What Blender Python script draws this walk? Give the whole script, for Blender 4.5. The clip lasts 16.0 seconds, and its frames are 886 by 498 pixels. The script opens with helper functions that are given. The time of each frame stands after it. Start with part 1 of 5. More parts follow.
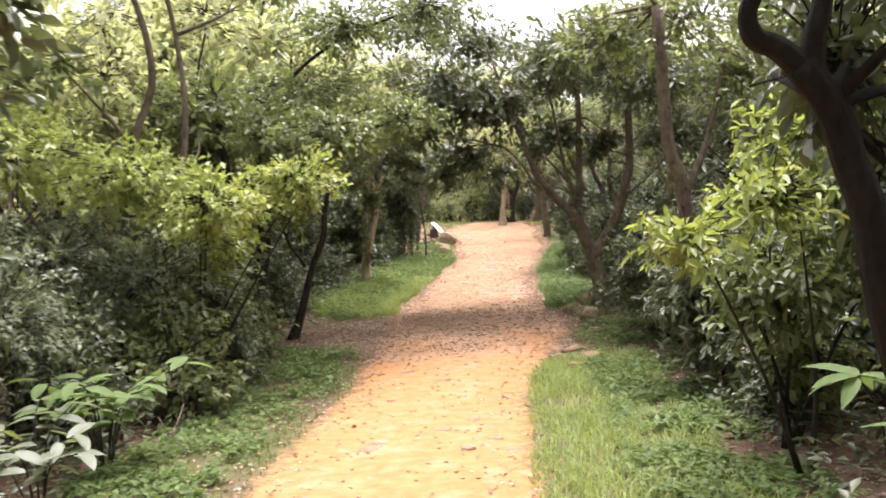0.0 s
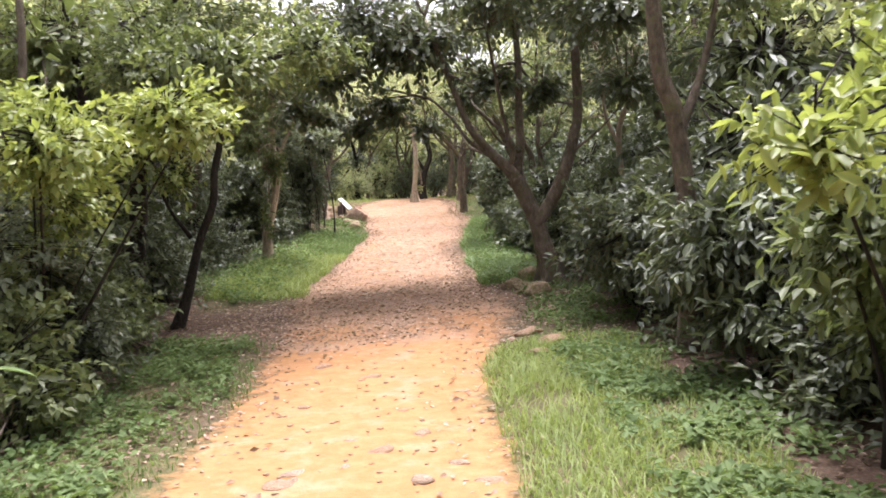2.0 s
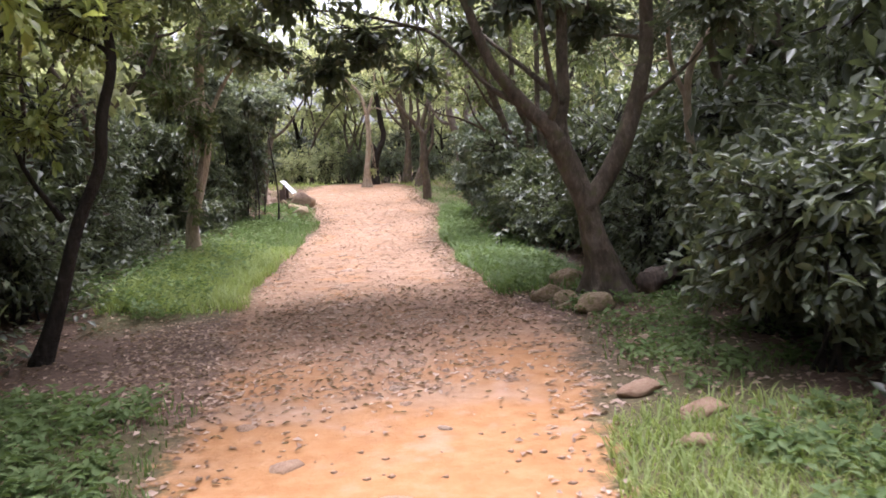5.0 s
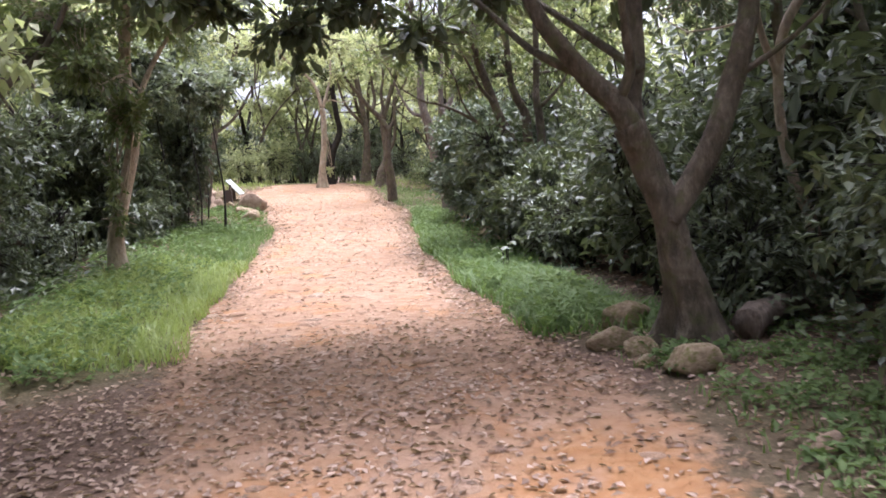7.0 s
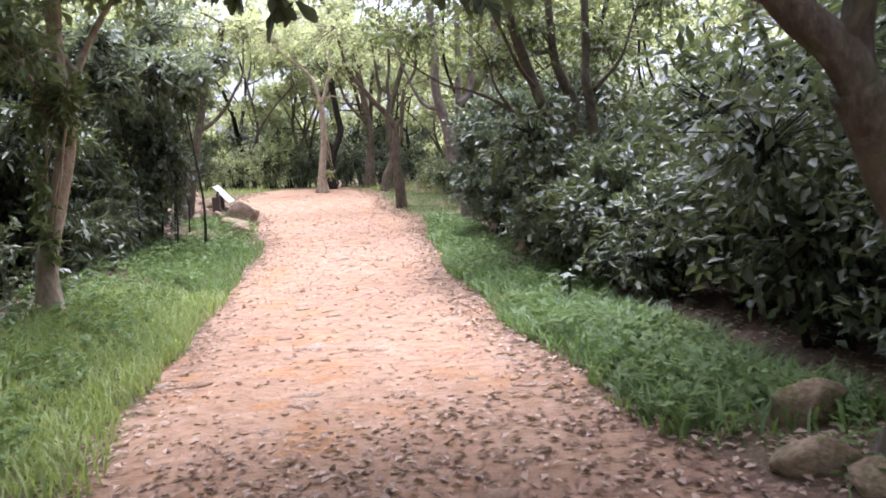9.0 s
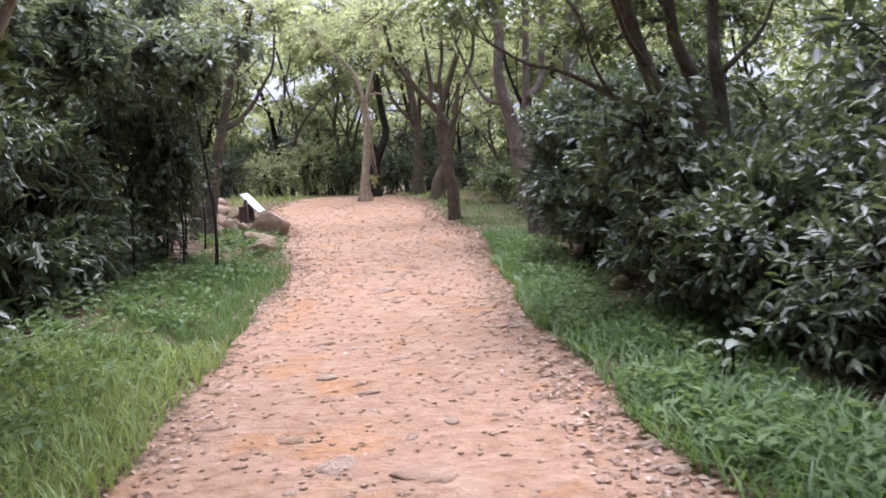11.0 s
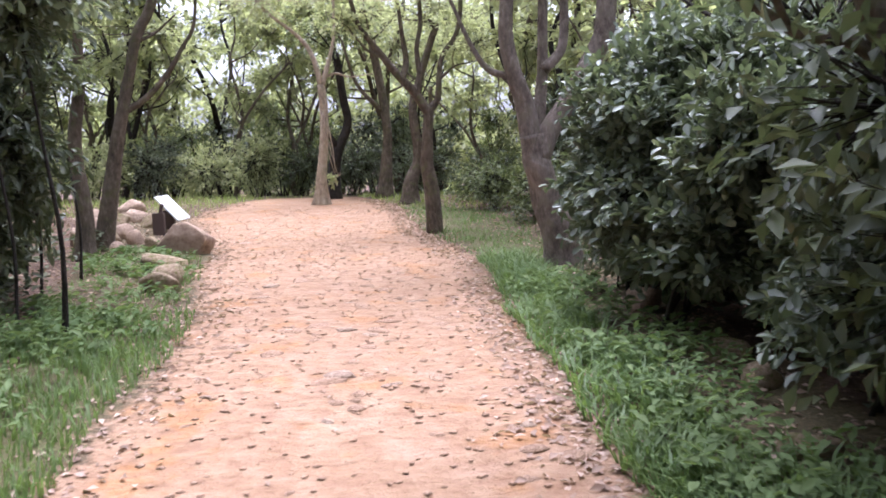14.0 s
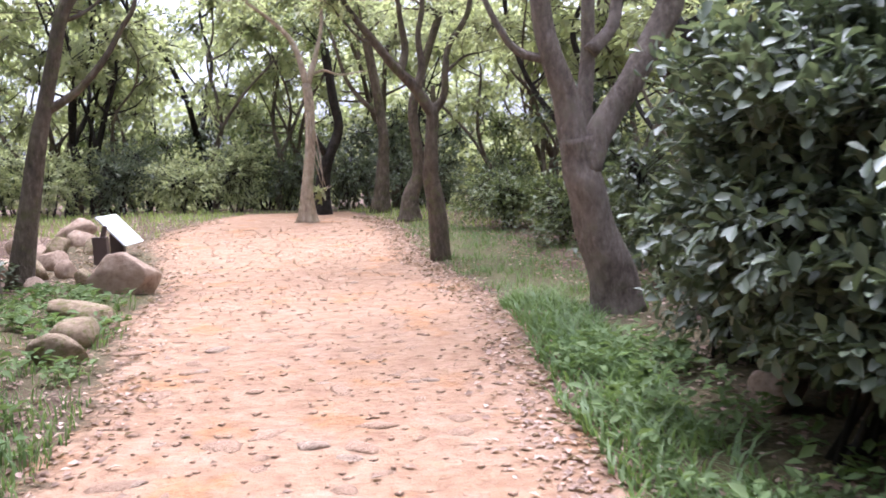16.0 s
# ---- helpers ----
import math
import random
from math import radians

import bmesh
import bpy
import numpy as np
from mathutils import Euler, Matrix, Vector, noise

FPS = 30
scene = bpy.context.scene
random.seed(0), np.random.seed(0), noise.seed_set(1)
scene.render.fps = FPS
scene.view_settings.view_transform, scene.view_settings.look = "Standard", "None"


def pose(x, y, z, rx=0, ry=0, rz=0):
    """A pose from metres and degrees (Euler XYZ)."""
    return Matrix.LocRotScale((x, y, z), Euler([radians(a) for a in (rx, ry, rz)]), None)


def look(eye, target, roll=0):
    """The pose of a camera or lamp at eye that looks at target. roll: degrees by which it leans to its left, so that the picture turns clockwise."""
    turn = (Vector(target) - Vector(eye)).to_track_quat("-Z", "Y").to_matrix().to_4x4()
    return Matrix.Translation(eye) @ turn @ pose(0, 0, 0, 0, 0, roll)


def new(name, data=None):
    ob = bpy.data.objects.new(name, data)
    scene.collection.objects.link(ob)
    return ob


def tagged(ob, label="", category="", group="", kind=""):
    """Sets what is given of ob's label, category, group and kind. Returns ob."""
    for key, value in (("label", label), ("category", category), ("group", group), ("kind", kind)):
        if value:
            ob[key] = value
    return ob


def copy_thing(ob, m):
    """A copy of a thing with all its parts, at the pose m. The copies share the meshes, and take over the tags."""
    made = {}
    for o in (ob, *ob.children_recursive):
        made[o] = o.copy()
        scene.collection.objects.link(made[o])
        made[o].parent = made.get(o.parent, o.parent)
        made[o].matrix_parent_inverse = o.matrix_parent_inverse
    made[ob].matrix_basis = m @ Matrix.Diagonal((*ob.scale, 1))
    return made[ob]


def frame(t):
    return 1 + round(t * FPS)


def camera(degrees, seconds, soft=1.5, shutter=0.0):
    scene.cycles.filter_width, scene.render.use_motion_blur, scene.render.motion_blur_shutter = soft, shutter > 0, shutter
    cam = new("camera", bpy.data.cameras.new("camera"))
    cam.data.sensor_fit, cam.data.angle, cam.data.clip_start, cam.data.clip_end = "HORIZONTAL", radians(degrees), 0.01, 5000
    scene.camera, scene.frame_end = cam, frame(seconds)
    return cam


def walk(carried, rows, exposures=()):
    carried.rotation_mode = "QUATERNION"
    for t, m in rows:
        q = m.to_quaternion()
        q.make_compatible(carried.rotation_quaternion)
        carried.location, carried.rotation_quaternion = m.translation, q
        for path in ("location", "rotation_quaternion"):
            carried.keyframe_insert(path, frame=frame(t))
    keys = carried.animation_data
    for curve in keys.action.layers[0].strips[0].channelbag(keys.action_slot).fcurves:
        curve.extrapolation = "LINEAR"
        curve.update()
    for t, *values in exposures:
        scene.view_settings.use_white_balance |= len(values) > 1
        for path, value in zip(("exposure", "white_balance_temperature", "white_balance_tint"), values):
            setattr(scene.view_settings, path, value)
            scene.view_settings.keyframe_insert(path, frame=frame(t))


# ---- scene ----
cam = camera(53.1, 16.0, soft=1.7, shutter=0.3)
METRES, EYE, TILT, LEAN, TURN = 21.7, 1.5, 0.0, 0.0, 0.0
ROWS = [
    (0.0, 0.0, 0.0, 0.0, -0.24, -3.67, 3.8),
    (0.5, -0.0035, 0.0296, -0.0042, -3.7, -4.29, 4.64),
    (1.0, -0.0075, 0.0553, -0.0106, -4.77, -4.2, 4.37),
    (1.5, -0.0103, 0.0825, -0.0149, -5.51, -5.21, 4.21),
    (2.0, -0.0106, 0.1107, -0.0181, -6.55, -5.09, 4.1),
    (2.5, -0.0128, 0.1405, -0.0222, -7.49, -5.23, 4.08),
    (3.0, -0.0141, 0.1695, -0.0256, -7.65, -5.83, 3.71),
    (3.5, -0.0183, 0.2001, -0.0279, -8.51, -5.46, 3.28),
    (4.0, -0.0199, 0.2341, -0.0297, -9.34, -5.45, 3.38),
    (6.5, -0.0272, 0.4017, -0.0335, -13.28, -6.56, 2.53),
    (7.0, -0.0256, 0.4316, -0.0337, -14.16, -6.06, 2.77),
    (7.5, -0.0246, 0.4649, -0.0344, -13.86, -5.71, 2.51),
    (8.0, -0.021, 0.4967, -0.035, -14.82, -6.3, 3.66),
    (10.5, 0.0041, 0.6527, -0.0348, -12.44, -5.26, 2.92),
    (11.0, 0.0078, 0.6855, -0.035, -11.21, -5.45, 3.34),
    (11.5, 0.0133, 0.7161, -0.033, -9.03, -4.12, 3.91),
    (12.0, 0.0166, 0.745, -0.0336, -9.38, -3.84, 2.92),
    (12.5, 0.0216, 0.776, -0.0336, -9.91, -3.63, 4.41),
    (13.0, 0.0267, 0.809, -0.0342, -10.81, -4.1, 3.76),
    (13.5, 0.031, 0.8393, -0.0362, -12.5, -5.96, 3.17),
    (14.0, 0.0349, 0.8723, -0.0352, -13.53, -5.7, 2.62),
    (14.5, 0.0403, 0.9039, -0.0353, -14.91, -5.85, 3.87),
    (15.0, 0.0468, 0.9332, -0.0339, -14.55, -5.52, 4.5),
    (15.5, 0.0539, 0.9622, -0.0331, -15.31, -4.85, 3.61),
    (16.0, 0.0576, 0.9894, -0.0332, -13.64, -5.17, 2.73),
]

walk(cam, [(t, pose(0, 0, EYE, TILT, LEAN, TURN) @ pose(METRES * x, METRES * y, METRES * z, 90 + pitch, roll, yaw)) for t, x, y, z, yaw, pitch, roll in ROWS],
     exposures=[(0.0, 2.0, 6400, 20), (1.0, 2.0, 6300, 20), (2.5, 1.9, 5950, 23), (4.0, 1.76, 5800, 25), (6.5, 1.84, 5650, 24), (7.0, 1.98, 5600, 23), (8.0, 2.2, 5500, 25), (10.5, 1.52, 5400, 24), (12.0, 1.55, 5400, 24), (13.5, 1.72, 5400, 25), (16.0, 1.93, 5400, 25)])

# ---- world and sun: bright overcast, light from high up ----
SUN_HIGH, SUN_ROUND = 76.0, 25.0
world = bpy.data.worlds.new("overcast_sky")
scene.world = world
world.use_nodes = True
wn, wl = world.node_tree.nodes, world.node_tree.links
wn.clear()
sky = wn.new("ShaderNodeTexSky")
sky.sky_type, sky.sun_disc = "NISHITA", False
sky.sun_elevation, sky.sun_rotation = radians(SUN_HIGH), radians(SUN_ROUND)
sky.air_density, sky.dust_density, sky.ozone_density = 1.0, 6.0, 1.0
pale = wn.new("ShaderNodeHueSaturation")
pale.inputs["Saturation"].default_value = 0.12
back = wn.new("ShaderNodeBackground")
back.inputs["Strength"].default_value = 0.15
wout = wn.new("ShaderNodeOutputWorld")
wl.new(sky.outputs[0], pale.inputs["Color"])
wl.new(pale.outputs[0], back.inputs["Color"])
wl.new(back.outputs[0], wout.inputs["Surface"])
sun = new("sun", bpy.data.lights.new("sun", "SUN"))
sun.data.energy, sun.data.angle, sun.data.color = 1.5, radians(35), (1.0, 0.96, 0.9)
sun_from = Vector((math.sin(radians(SUN_ROUND)) * math.cos(radians(SUN_HIGH)), math.cos(radians(SUN_ROUND)) * math.cos(radians(SUN_HIGH)), math.sin(radians(SUN_HIGH))))
sun.matrix_world = look(sun_from * 40, (0, 0, 0))


# ---- materials ----
class Nodes:
    """A small shorthand for building one node material."""

    def __init__(self, name):
        self.mat = bpy.data.materials.new(name)
        self.mat.use_nodes = True
        self.tree = self.mat.node_tree
        self.tree.nodes.clear()
        self.out = self.add("ShaderNodeOutputMaterial")

    def add(self, kind, **inputs):
        n = self.tree.nodes.new(kind)
        for k, v in inputs.items():
            self.put(n.inputs[k.replace("_", " ")], v)
        return n

    def put(self, socket, v):
        if hasattr(v, "is_output"):
            self.tree.links.new(v, socket)
        else:
            socket.default_value = (*v, 1.0) if isinstance(v, tuple) and len(v) == 3 and socket.type == "RGBA" else v

    def place(self):
        return self.add("ShaderNodeTexCoord").outputs["Object"]

    def noise(self, scale, detail=4.0, rough=0.55, at=None):
        n = self.add("ShaderNodeTexNoise", Scale=scale, Detail=detail, Roughness=rough)
        if at is not None:
            self.put(n.inputs["Vector"], at)
        return n.outputs["Fac"]

    def ramp(self, fac, *stops):
        n = self.add("ShaderNodeValToRGB", Fac=fac)
        el = n.color_ramp.elements
        while len(el) < len(stops):
            el.new(0.5)
        for e, (p, c) in zip(el, stops):
            e.position, e.color = p, (*c, 1.0) if isinstance(c, tuple) else (c, c, c, 1.0)
        return n.outputs["Color"]

    def mix(self, fac, a, b, how="MIX"):
        n = self.tree.nodes.new("ShaderNodeMix")
        n.data_type, n.blend_type = "RGBA", how
        self.put(n.inputs[0], fac), self.put(n.inputs[6], a), self.put(n.inputs[7], b)
        return n.outputs[2]

    def math(self, how, a, b=0.0, clamp=False):
        n = self.tree.nodes.new("ShaderNodeMath")
        n.operation, n.use_clamp = how, clamp
        self.put(n.inputs[0], a), self.put(n.inputs[1], b)
        return n.outputs[0]

    def attr(self, name):
        n = self.add("ShaderNodeAttribute")
        n.attribute_name = name
        return n.outputs["Fac"]

    def span(self, v, lo, hi):
        n = self.add("ShaderNodeMapRange", Value=v, From_Min=lo, From_Max=hi)
        n.interpolation_type = "SMOOTHSTEP"
        return n.outputs[0]

    def bump(self, height, strength, distance):
        return self.add("ShaderNodeBump", Height=height, Strength=strength, Distance=distance).outputs[0]

    def surface(self, color, rough, normal=None, spec=0.4, through_leaf=None, part_through=0.3):
        n = self.add("ShaderNodeBsdfPrincipled", Base_Color=color, Roughness=rough)
        n.inputs["Specular IOR Level"].default_value = spec
        if normal is not None:
            self.put(n.inputs["Normal"], normal)
        last = n.outputs[0]
        if through_leaf is not None:
            tr = self.add("ShaderNodeBsdfTranslucent", Color=through_leaf)
            m = self.add("ShaderNodeMixShader", Fac=part_through)
            self.put(m.inputs[1], last), self.put(m.inputs[2], tr.outputs[0])
            last = m.outputs[0]
        self.put(self.out.inputs["Surface"], last)
        return self.mat


def leaf_material(name, dark, mid, light, rough=0.42, spec=0.45, part_through=0.3):
    n = Nodes(name)
    own = n.add("ShaderNodeNewGeometry").outputs["Random Per Island"]
    c = n.ramp(own, (0.0, dark), (0.55, mid), (1.0, light))
    c = n.mix(n.span(n.noise(0.9, 3, at=n.place()), 0.35, 0.7), c, n.mix(0.5, c, light))
    spots = n.noise(60, 2, at=n.place())
    c = n.mix(n.math("MULTIPLY", spots, 0.35), c, dark)
    seen_through = n.mix(0.6, c, tuple(min(1, v * k) for v, k in zip(light, (1.5, 1.6, 0.8))))
    return n.surface(c, n.math("ADD", n.math("MULTIPLY", spots, 0.2), rough - 0.1), n.bump(spots, 0.2, 0.004), spec, seen_through, part_through)


LEAF_DARK = leaf_material("dark_glossy_leaf", (0.042, 0.053, 0.03), (0.075, 0.09, 0.05), (0.15, 0.17, 0.092), 0.44, 0.45, 0.22)
LEAF_EVER = leaf_material("evergreen_leaf", (0.058, 0.076, 0.048), (0.1, 0.125, 0.078), (0.18, 0.21, 0.135), 0.47, 0.5, 0.2)
LEAF_MID = leaf_material("green_leaf", (0.075, 0.096, 0.038), (0.122, 0.15, 0.06), (0.2, 0.226, 0.095))
LEAF_BRIGHT = leaf_material("young_yellow_green_leaf", (0.15, 0.19, 0.05), (0.22, 0.265, 0.075), (0.33, 0.36, 0.12), 0.42, 0.45, 0.35)
LEAF_GREY = leaf_material("grey_green_leaf", (0.082, 0.1, 0.066), (0.135, 0.155, 0.102), (0.21, 0.23, 0.16), 0.5)
# Paled and greyed so the leaf colour carries distance haze and bright backlight.
LEAF_FAR_HAZY = leaf_material("hazy_canopy_leaf", (0.2, 0.21, 0.12), (0.3, 0.31, 0.19), (0.41, 0.42, 0.275), 0.5, 0.3, 0.55)
LEAF_WEED = leaf_material("weed_leaf", (0.06, 0.095, 0.033), (0.1, 0.15, 0.055), (0.17, 0.22, 0.09), 0.65, 0.15, 0.3)
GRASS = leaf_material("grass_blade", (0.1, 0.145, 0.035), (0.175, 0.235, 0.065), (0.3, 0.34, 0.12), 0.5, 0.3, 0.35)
# Lush verge grass; its darker green also paints shade on the left bank.
GRASS_LUSH_SHADED = leaf_material("lush_shaded_grass_blade", (0.055, 0.095, 0.028), (0.09, 0.145, 0.045), (0.16, 0.22, 0.075), 0.5, 0.3, 0.35)
LITTER = leaf_material("dry_fallen_leaf", (0.075, 0.043, 0.03), (0.23, 0.145, 0.108), (0.5, 0.375, 0.3), 0.75, 0.15, 0.15)


def bark_material(name, dark, mid, light, scale=1.0, moss=0.0):
    n = Nodes(name)
    at = n.place()
    long = n.add("ShaderNodeMapping", Vector=at, Scale=(1.0, 1.0, 0.45)).outputs[0]
    grain = n.noise(21 * scale, 7, 0.7, long)
    patch = n.noise(3.5 * scale, 4, 0.6, at)
    c = n.ramp(grain, (0.3, dark), (0.52, mid), (0.72, light))
    c = n.mix(n.span(patch, 0.42, 0.72), c, n.mix(0.55, c, light))
    if moss:
        c = n.mix(n.math("MULTIPLY", n.span(n.noise(7, 5, 0.6, at), 0.5, 0.68), moss), c, (0.1, 0.115, 0.035))
    return n.surface(c, 0.85, n.bump(n.math("ADD", grain, n.math("MULTIPLY", patch, 1.4)), 1.0, 0.035), 0.2)


BARK = bark_material("brown_bark", (0.045, 0.034, 0.025), (0.105, 0.08, 0.058), (0.19, 0.15, 0.112), 1.0, 0.5)
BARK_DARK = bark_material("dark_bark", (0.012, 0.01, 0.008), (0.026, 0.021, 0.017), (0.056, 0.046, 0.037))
# Deep shade and backlit silhouette put into the bark colour, darker than BARK_DARK.
BARK_SILHOUETTE = bark_material("silhouette_bark", (0.006, 0.005, 0.004), (0.013, 0.011, 0.009), (0.028, 0.023, 0.019))
BARK_PALE = bark_material("pale_bark", (0.2, 0.15, 0.11), (0.37, 0.29, 0.21), (0.52, 0.44, 0.34), 0.8, 0.25)
BARK_TAN = bark_material("ridged_tan_grey_bark", (0.075, 0.058, 0.045), (0.17, 0.135, 0.11), (0.3, 0.25, 0.21), 1.0, 0.2)
BARK_GREY = bark_material("grey_brown_bark", (0.046, 0.036, 0.026), (0.102, 0.08, 0.058), (0.2, 0.16, 0.12), 0.9, 0.4)


def rock_material(name, dark, mid, light, moss=0.5):
    n = Nodes(name)
    at = n.place()
    big, fine = n.noise(5, 5, 0.6, at), n.noise(55, 5, 0.7, at)
    c = n.ramp(big, (0.3, dark), (0.5, mid), (0.72, light))
    c = n.mix(n.math("MULTIPLY", fine, 0.3), c, dark)
    if moss:
        c = n.mix(n.math("MULTIPLY", n.span(n.noise(4, 5, 0.65, at), 0.48, 0.66), moss), c, (0.13, 0.13, 0.03))
    return n.surface(c, 0.88, n.bump(n.math("ADD", fine, n.math("MULTIPLY", big, 2.0)), 0.7, 0.02), 0.25)


ROCK = rock_material("mossy_sandstone", (0.17, 0.12, 0.075), (0.3, 0.22, 0.14), (0.42, 0.33, 0.23), 0.85)
ROCK_PINK = rock_material("pink_sandstone", (0.23, 0.155, 0.105), (0.37, 0.265, 0.19), (0.48, 0.37, 0.28), 0.0)
ROCK_PATH = rock_material("trodden_path_stone", (0.28, 0.175, 0.11), (0.34, 0.22, 0.145), (0.4, 0.275, 0.19), 0.0)


def ground_material():
    n = Nodes("trail_soil")
    at = n.place()
    inside, litter, along = n.attr("inside"), n.attr("litter"), n.attr("along")
    fine, mid, big = n.noise(38, 6, 0.7, at), n.noise(7, 5, 0.6, at), n.noise(1.1, 4, 0.55, at)
    orange = n.ramp(mid, (0.3, (0.265, 0.128, 0.05)), (0.5, (0.3, 0.152, 0.064)), (0.72, (0.345, 0.188, 0.09)))
    pink = n.ramp(mid, (0.3, (0.228, 0.134, 0.08)), (0.5, (0.28, 0.174, 0.106)), (0.72, (0.332, 0.222, 0.144)))
    turn = n.math("ADD", along, n.math("MULTIPLY", n.math("SUBTRACT", big, 0.5), 1.6))
    dirt = n.mix(n.span(turn, 0.25, 0.75), orange, pink)
    warm = n.span(n.noise(1.7, 4, 0.6, n.add("ShaderNodeMapping", Vector=at, Location=(7.0, 3.0, 0.0)).outputs[0]), 0.54, 0.66)
    dirt = n.mix(n.math("MULTIPLY", warm, 0.75), dirt, orange)
    pale_patch = n.span(n.noise(2.6, 5, 0.6, at), 0.52, 0.68)
    dirt = n.mix(n.math("MULTIPLY", pale_patch, 0.4), dirt, (0.39, 0.26, 0.185))
    cells = n.add("ShaderNodeTexVoronoi", Vector=n.add("ShaderNodeVectorMath", Vector=at).outputs[0], Scale=5.5, Randomness=1.0)
    some = n.span(n.noise(3.1, 3, 0.6, at), 0.5, 0.6)
    slab = n.math("MULTIPLY", n.math("MULTIPLY", n.span(cells.outputs["Distance"], 0.52, 0.22), some), n.span(along, 0.3, 0.9))
    dirt = n.mix(n.math("MULTIPLY", slab, 0.2), dirt, (0.41, 0.29, 0.21))
    speck = n.noise(110, 3, 0.7, at)
    dirt = n.mix(n.span(speck, 0.55, 0.75), dirt, n.mix(0.14, dirt, (0.5, 0.37, 0.28)))
    dirt = n.mix(n.span(speck, 0.45, 0.28), dirt, n.mix(0.13, dirt, (0.16, 0.09, 0.06)))
    crumbs = n.span(n.noise(24, 4, 0.7, at), 0.6, 0.72)
    dirt = n.mix(n.math("MULTIPLY", n.math("MULTIPLY", crumbs, 0.26), n.span(big, 0.4, 0.62)), dirt, (0.22, 0.12, 0.075))
    flat = n.add("ShaderNodeMapping", Vector=at, Scale=(0.55, 1.0, 1.0)).outputs[0]
    clods = n.math("MULTIPLY", n.noise(12, 4, 0.6, flat), n.span(along, 0.2, 1.0))
    dirt = n.mix(n.math("MULTIPLY", n.span(clods, 0.52, 0.36), n.math("MULTIPLY", n.span(along, 0.2, 1.0), 0.3)), dirt, (0.19, 0.105, 0.066))
    mould = n.ramp(fine, (0.3, (0.04, 0.026, 0.018)), (0.52, (0.1, 0.066, 0.046)), (0.75, (0.21, 0.145, 0.11)))
    turf = n.ramp(fine, (0.3, (0.05, 0.047, 0.022)), (0.55, (0.1, 0.09, 0.04)), (0.75, (0.2, 0.145, 0.085)))
    ragged = n.math("ADD", inside, n.math("MULTIPLY", n.math("SUBTRACT", mid, 0.5), 0.7))
    ragged = n.math("ADD", ragged, n.math("MULTIPLY", n.math("SUBTRACT", fine, 0.5), 0.25))
    verge = n.mix(n.span(litter, 0.2, 0.75), turf, mould)
    c = n.mix(n.span(ragged, -0.14, 0.1), verge, dirt)
    on_path = n.math("MULTIPLY", n.span(n.math("ADD", litter, n.math("MULTIPLY", n.math("SUBTRACT", mid, 0.5), 0.8)), 0.35, 0.9), 0.22)
    c = n.mix(on_path, c, n.mix(0.5, mould, (0.3, 0.19, 0.13)))
    height = n.math("ADD", n.math("ADD", n.math("MULTIPLY", mid, 1.7), n.math("MULTIPLY", clods, 1.5)), n.math("ADD", n.math("MULTIPLY", fine, 0.45), n.math("MULTIPLY", crumbs, 0.25)))
    height = n.math("MULTIPLY", height, n.math("ADD", n.math("MULTIPLY", n.span(along, 0.0, 1.0), 0.6), 0.4))
    return n.surface(c, 0.95, n.bump(height, 0.8, 0.03), 0.15)


GROUND = ground_material()


def plain_material(name, color, rough, scale=30.0, vary=0.25, spec=0.4):
    n = Nodes(name)
    f = n.noise(scale, 4, 0.6, n.place())
    c = n.mix(n.math("MULTIPLY", f, vary), color, tuple(v * 0.45 for v in color))
    return n.surface(c, rough, n.bump(f, 0.3, 0.004), spec)


POST_MAT = plain_material("dark_brown_painted_steel", (0.075, 0.05, 0.042), 0.6)
PANEL_MAT = plain_material("white_laminate_panel", (0.74, 0.76, 0.78), 0.35, 12.0, 0.12)
INK = plain_material("faded_grey_print", (0.38, 0.4, 0.43), 0.5, 20.0, 0.3)
DEADWOOD = bark_material("dead_wood", (0.07, 0.052, 0.04), (0.15, 0.115, 0.09), (0.25, 0.2, 0.165))

# ---- lie of the land ----
LAND_Y = [-40, -6, 0, 1.2, 1.8, 3.05, 4.3, 5.1, 8.7, 14, 20, 23, 26, 29, 33, 36, 38, 41, 46, 60, 3000]
LAND_Z = [1.5, 0.6, 0, -0.23, -0.32, -0.48, -0.6, -0.64, -0.73, -0.76, -0.72, -0.65, -0.55, -0.44, -0.33, -0.14, -0.04, 0.0, -0.1, -0.5, -1.0]
EDGE_Y = [-40, 0, 6.3, 9, 10.2, 12.5, 14, 16, 18, 20, 22, 24.5, 26, 29, 32, 34, 35.5, 36.6, 38.2, 40.2, 42, 60]
EDGE_L = [-2.0, -1.9, -1.62, -1.3, -1.2, -1.03, -1.05, -1.0, -0.85, -0.6, -0.25, 0.12, 0.35, 0.42, 0.45, 0.3, 0.08, 0.2, 0.65, 1.3, 2.0, 6.0]
EDGE_R = [0.4, 0.45, 0.55, 0.75, 0.95, 1.5, 1.85, 1.85, 1.93, 2.12, 2.36, 2.7, 3.0, 3.65, 3.75, 3.85, 4.0, 4.1, 4.05, 3.8, 3.7, 7.5]


def softly(y, ys, zs):
    return sum(np.interp(np.asarray(y, float) + k, ys, zs) for k in (-0.7, -0.35, 0, 0.35, 0.7)) / 5


def wave(x, y, s, seed):
    """Cheap smooth noise about zero, for arrays."""
    r = np.random.RandomState(seed)
    out = 0
    for _ in range(7):
        a, b, c = r.uniform(-1, 1), r.uniform(-1, 1), r.uniform(0, 6.28)
        k = s * r.uniform(0.6, 1.7) / max(0.3, math.hypot(a, b))
        out = out + np.sin(k * (a * x + b * y) + c)
    return out / 7


